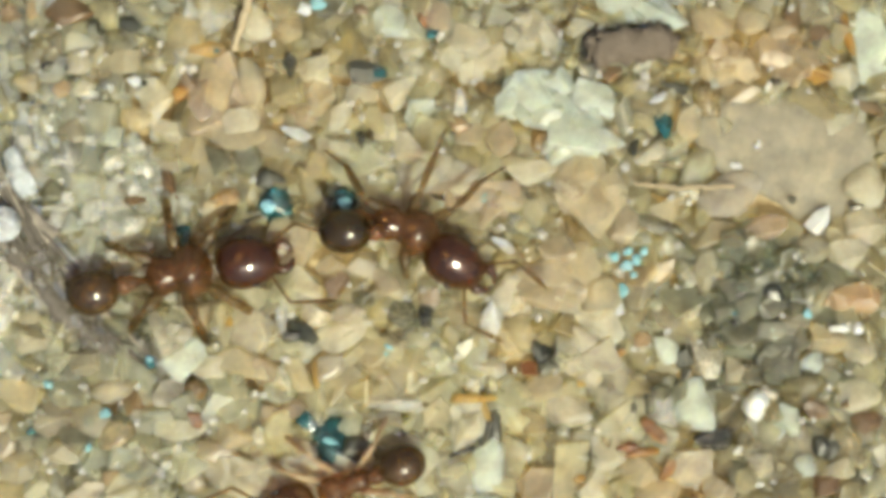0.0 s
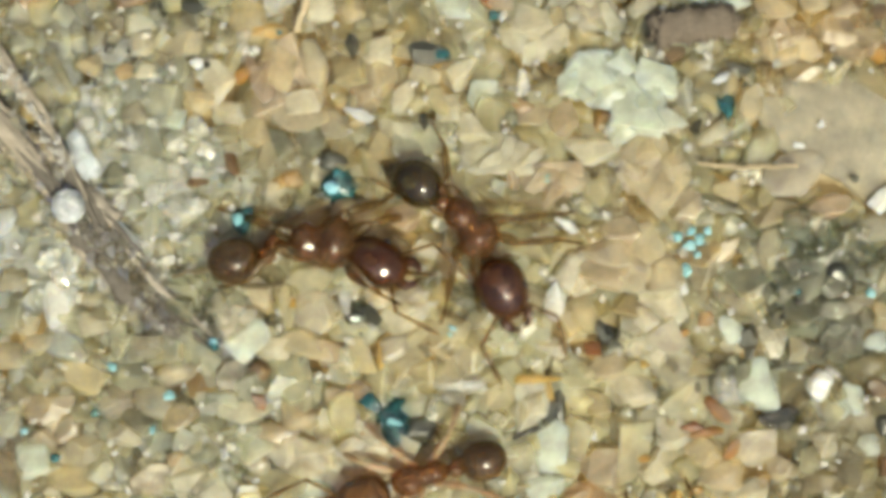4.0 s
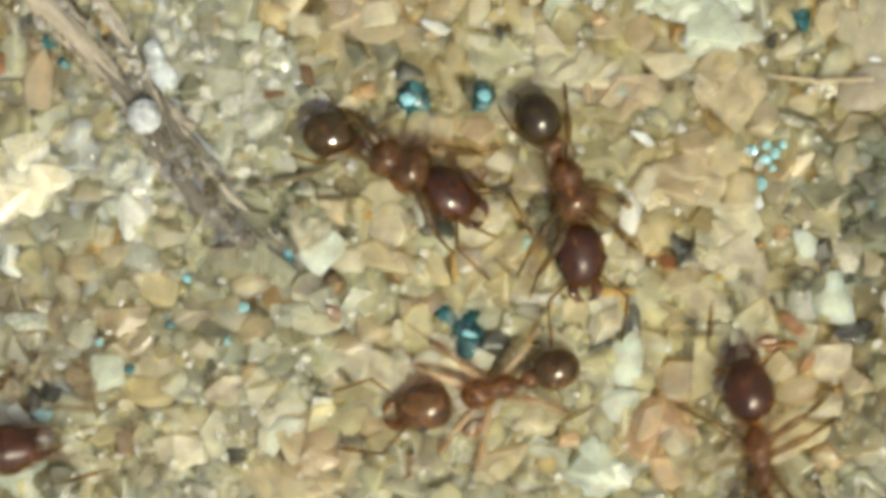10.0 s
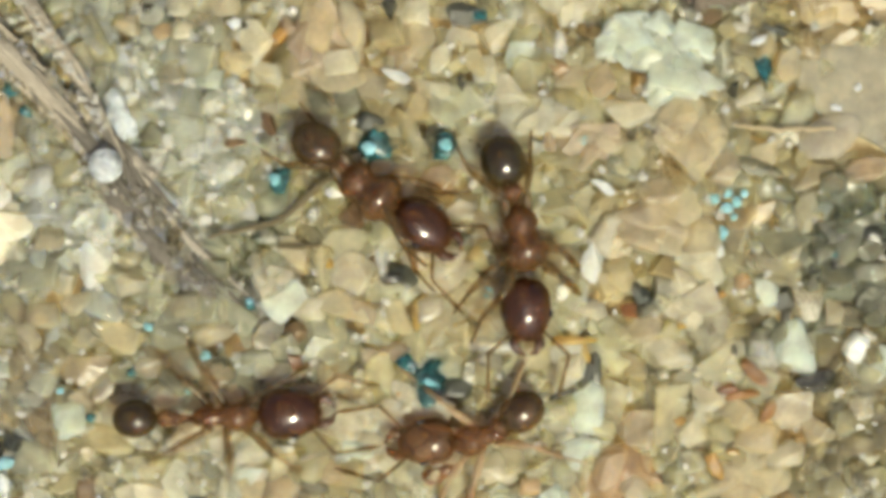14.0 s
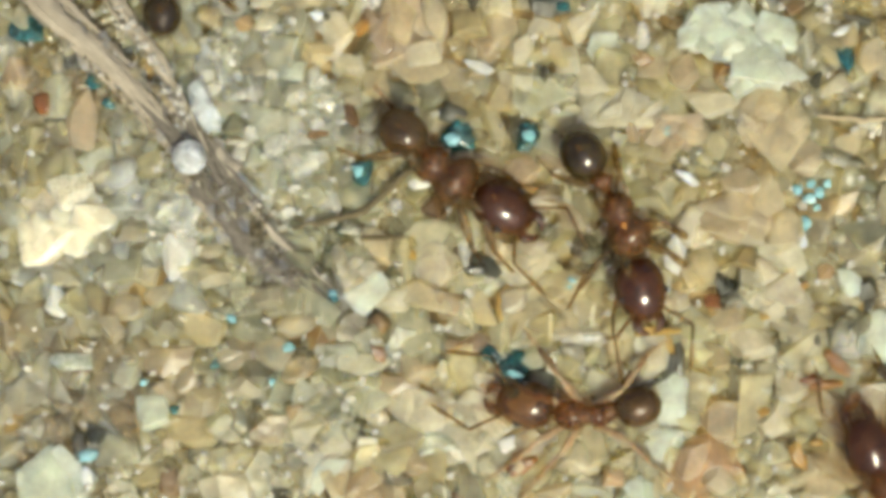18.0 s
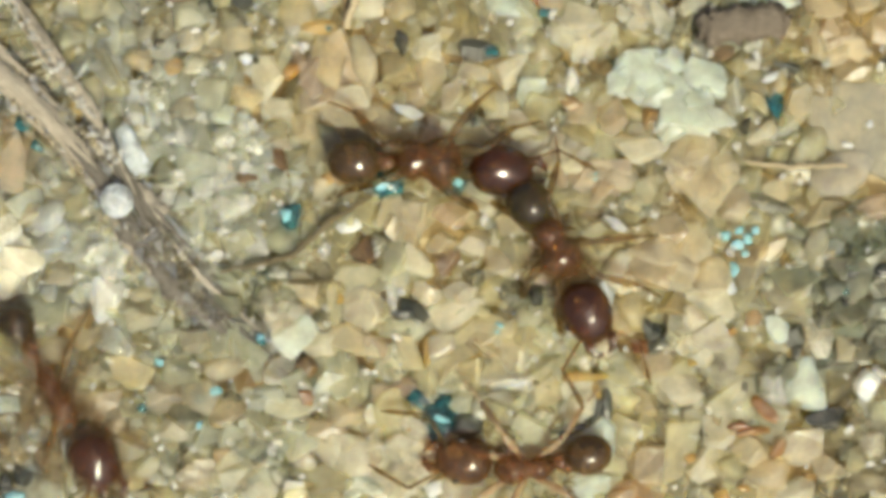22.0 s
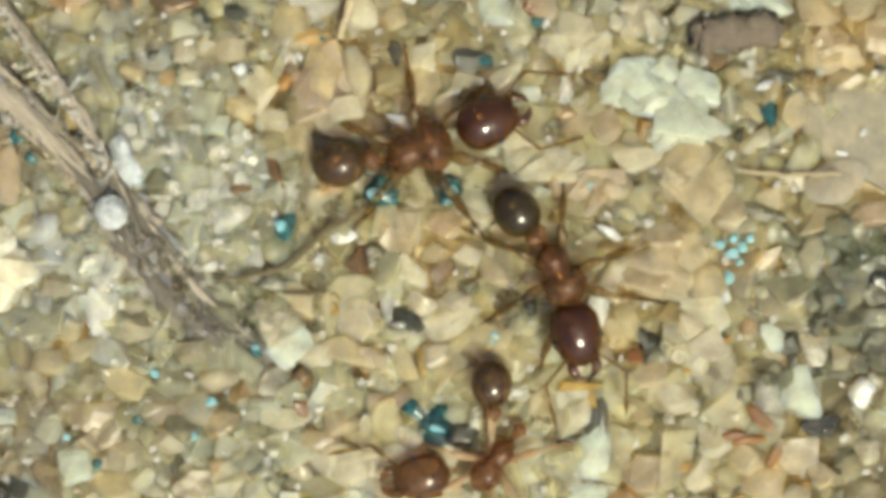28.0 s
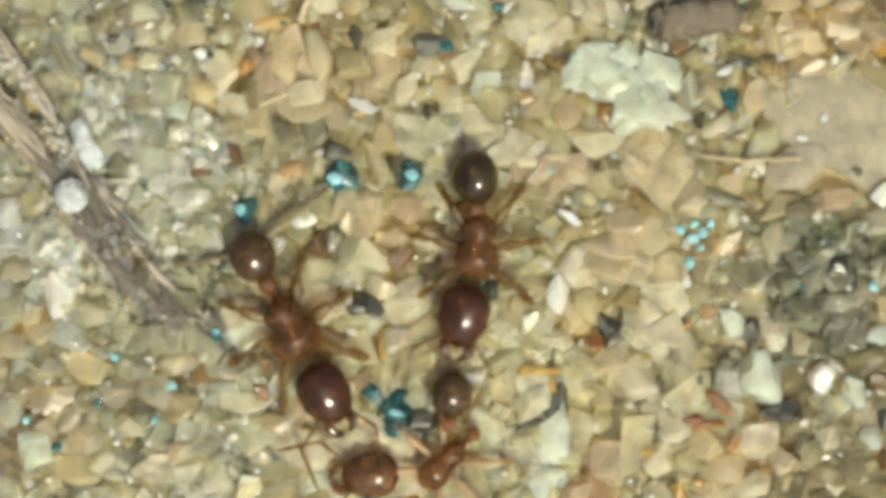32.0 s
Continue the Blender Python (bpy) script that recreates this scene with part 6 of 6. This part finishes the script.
    walk(piece(runner_g, "gaster"), [(0, on(-1.00, -0.04, 0.00, 3)), (17, on(-1.00, -0.04, 0.00, 3)), (17.6, on(-1.06, -0.08, 0.00, 5)),
        (18, on(-1.04, -0.02, 0.00, 1)), (18.3, on(-1.07, -0.01, 0.00, 1)), (18.5, on(-1.11, -0.06, 0.00, 3)), (18.6, on(-1.18, -0.06, 0.00, 3)),
        (18.8, on(-1.01, -0.04, 0.00, 2)), (19, on(-1.07, -0.02, 0.00, 1)), (19.2, on(-0.91, 0.01, 0.00, -1)), (19.5, on(-0.93, 0.12, 0.00, -8)),
        (19.7, on(-0.88, 0.07, 0.00, -4)), (20.2, on(-1.03, 0.01, 0.00, -1)), (20.5, on(-0.98, 0.00, 0.00, -0)), (20.7, on(-0.91, 0.05, 0.00, -3)),
        (21.1, on(-0.83, 0.04, 0.00, -3)), (21.3, on(-0.86, 0.03, 0.00, -2)), (21.5, on(-1.04, 0.07, 0.00, -4)), (22.2, on(-0.99, 0.03, 0.00, -2)),
        (32, on(-0.99, 0.03, 0.00, -2))])
    walk(runner_h, [(0, on(-10.17, 5.47, 0.62, -53)), (20.5, on(-10.17, 5.47, 0.62, -53)), (20.9, on(-9.60, 4.20, 0.62, -50)),
        (21.1, on(-8.93, 3.91, 0.62, -56)), (21.2, on(-8.25, 2.47, 0.62, -56)), (21.3, on(-8.00, 2.08, 0.62, -66)),
        (21.4, on(-7.50, 0.90, 0.62, -60)), (21.5, on(-7.35, 0.59, 0.62, -57)), (21.6, on(-7.27, 0.28, 0.62, -60)),
        (21.7, on(-7.59, -1.26, 0.62, -56)), (21.8, on(-7.07, -1.53, 0.62, -56)), (21.9, on(-7.39, -1.89, 0.62, -59)),
        (22, on(-7.75, -2.73, 0.62, -60)), (22.1, on(-7.39, -3.16, 0.62, -58)), (22.2, on(-6.75, -4.29, 0.62, -52)),
        (22.4, on(-6.81, -5.16, 0.62, -55)), (22.8, on(-7.21, -7.56, 0.62, -54)), (32, on(-7.21, -7.56, 0.62, -54))])
    walk(piece(runner_h, "head"), [(0, on(1.07, -0.04, -0.02, -2)), (20.5, on(1.07, -0.04, -0.02, -2)), (20.9, on(1.05, 0.03, -0.02, 2)),
        (21.1, on(1.12, 0.02, -0.02, 1)), (21.2, on(1.12, -0.06, -0.02, -3)), (21.3, on(1.12, -0.05, -0.02, -3)), (21.4, on(1.12, -0.06, -0.02, -3)),
        (21.5, on(1.12, -0.02, -0.02, -1)), (21.6, on(1.12, -0.01, -0.02, -1)), (21.7, on(1.12, -0.06, -0.02, -3)),
        (21.8, on(1.12, -0.02, -0.02, -1)), (21.9, on(1.12, -0.05, -0.02, -3)), (22, on(1.12, 0.03, -0.02, 1)), (22.1, on(1.12, -0.03, -0.02, -2)),
        (22.2, on(1.12, -0.04, -0.02, -2)), (22.4, on(1.12, 0.01, -0.02, 1)), (22.8, on(1.12, -0.00, -0.02, -0)), (32, on(1.12, -0.00, -0.02, -0))])
    walk(piece(runner_h, "gaster"), [(0, on(-1.12, -0.04, 0.00, 2)), (20.5, on(-1.12, -0.04, 0.00, 2)), (20.9, on(-1.13, 0.03, 0.00, -1)),
        (21.1, on(-1.15, 0.02, 0.00, -1)), (21.2, on(-1.10, -0.06, 0.00, 3)), (21.3, on(-1.18, -0.05, 0.00, 3)), (21.4, on(-1.24, -0.06, 0.00, 3)),
        (21.5, on(-1.27, -0.02, 0.00, 1)), (21.6, on(-1.32, -0.01, 0.00, 1)), (21.7, on(-1.21, -0.06, 0.00, 3)), (21.8, on(-1.33, -0.02, 0.00, 1)),
        (21.9, on(-1.35, -0.05, 0.00, 2)), (22, on(-1.37, 0.03, 0.00, -1)), (22.1, on(-1.24, -0.03, 0.00, 1)), (22.2, on(-1.20, -0.04, 0.00, 2)),
        (22.4, on(-1.28, 0.01, 0.00, -1)), (22.8, on(-1.20, -0.00, 0.00, 0)), (32, on(-1.20, -0.00, 0.00, 0))])
    step_legs(fighter_a, 0.35, 7, ((1.0, 0), (2.5, 0.7), (4.5, 1.1), (18, 1.1), (19.0, 0.5), (20, 0.9), (24.5, 0.8), (27, 0.4), (28.5, 0.3), (29.5, 0.8), (30.5, 0.1)))
    step_legs(fighter_b, 0.3, 6, ((0, 0.3), (2, 0.8), (4.5, 0.7), (18, 0.8), (22, 0.7), (26, 0.3)))
    step_legs(struggler, 0.3, 6, ((0, 0.4), (15, 0.5), (19, 0.7), (26, 0.4)))
    for ant, speed, swing in ((runner_d, 1.7, 22), (runner_e, 1.7, 22),
                              (runner_f, 1.7, 22), (runner_g, 1.7, 22), (runner_h, 1.9, 24)):
        step_legs(ant, speed, swing)


motions()
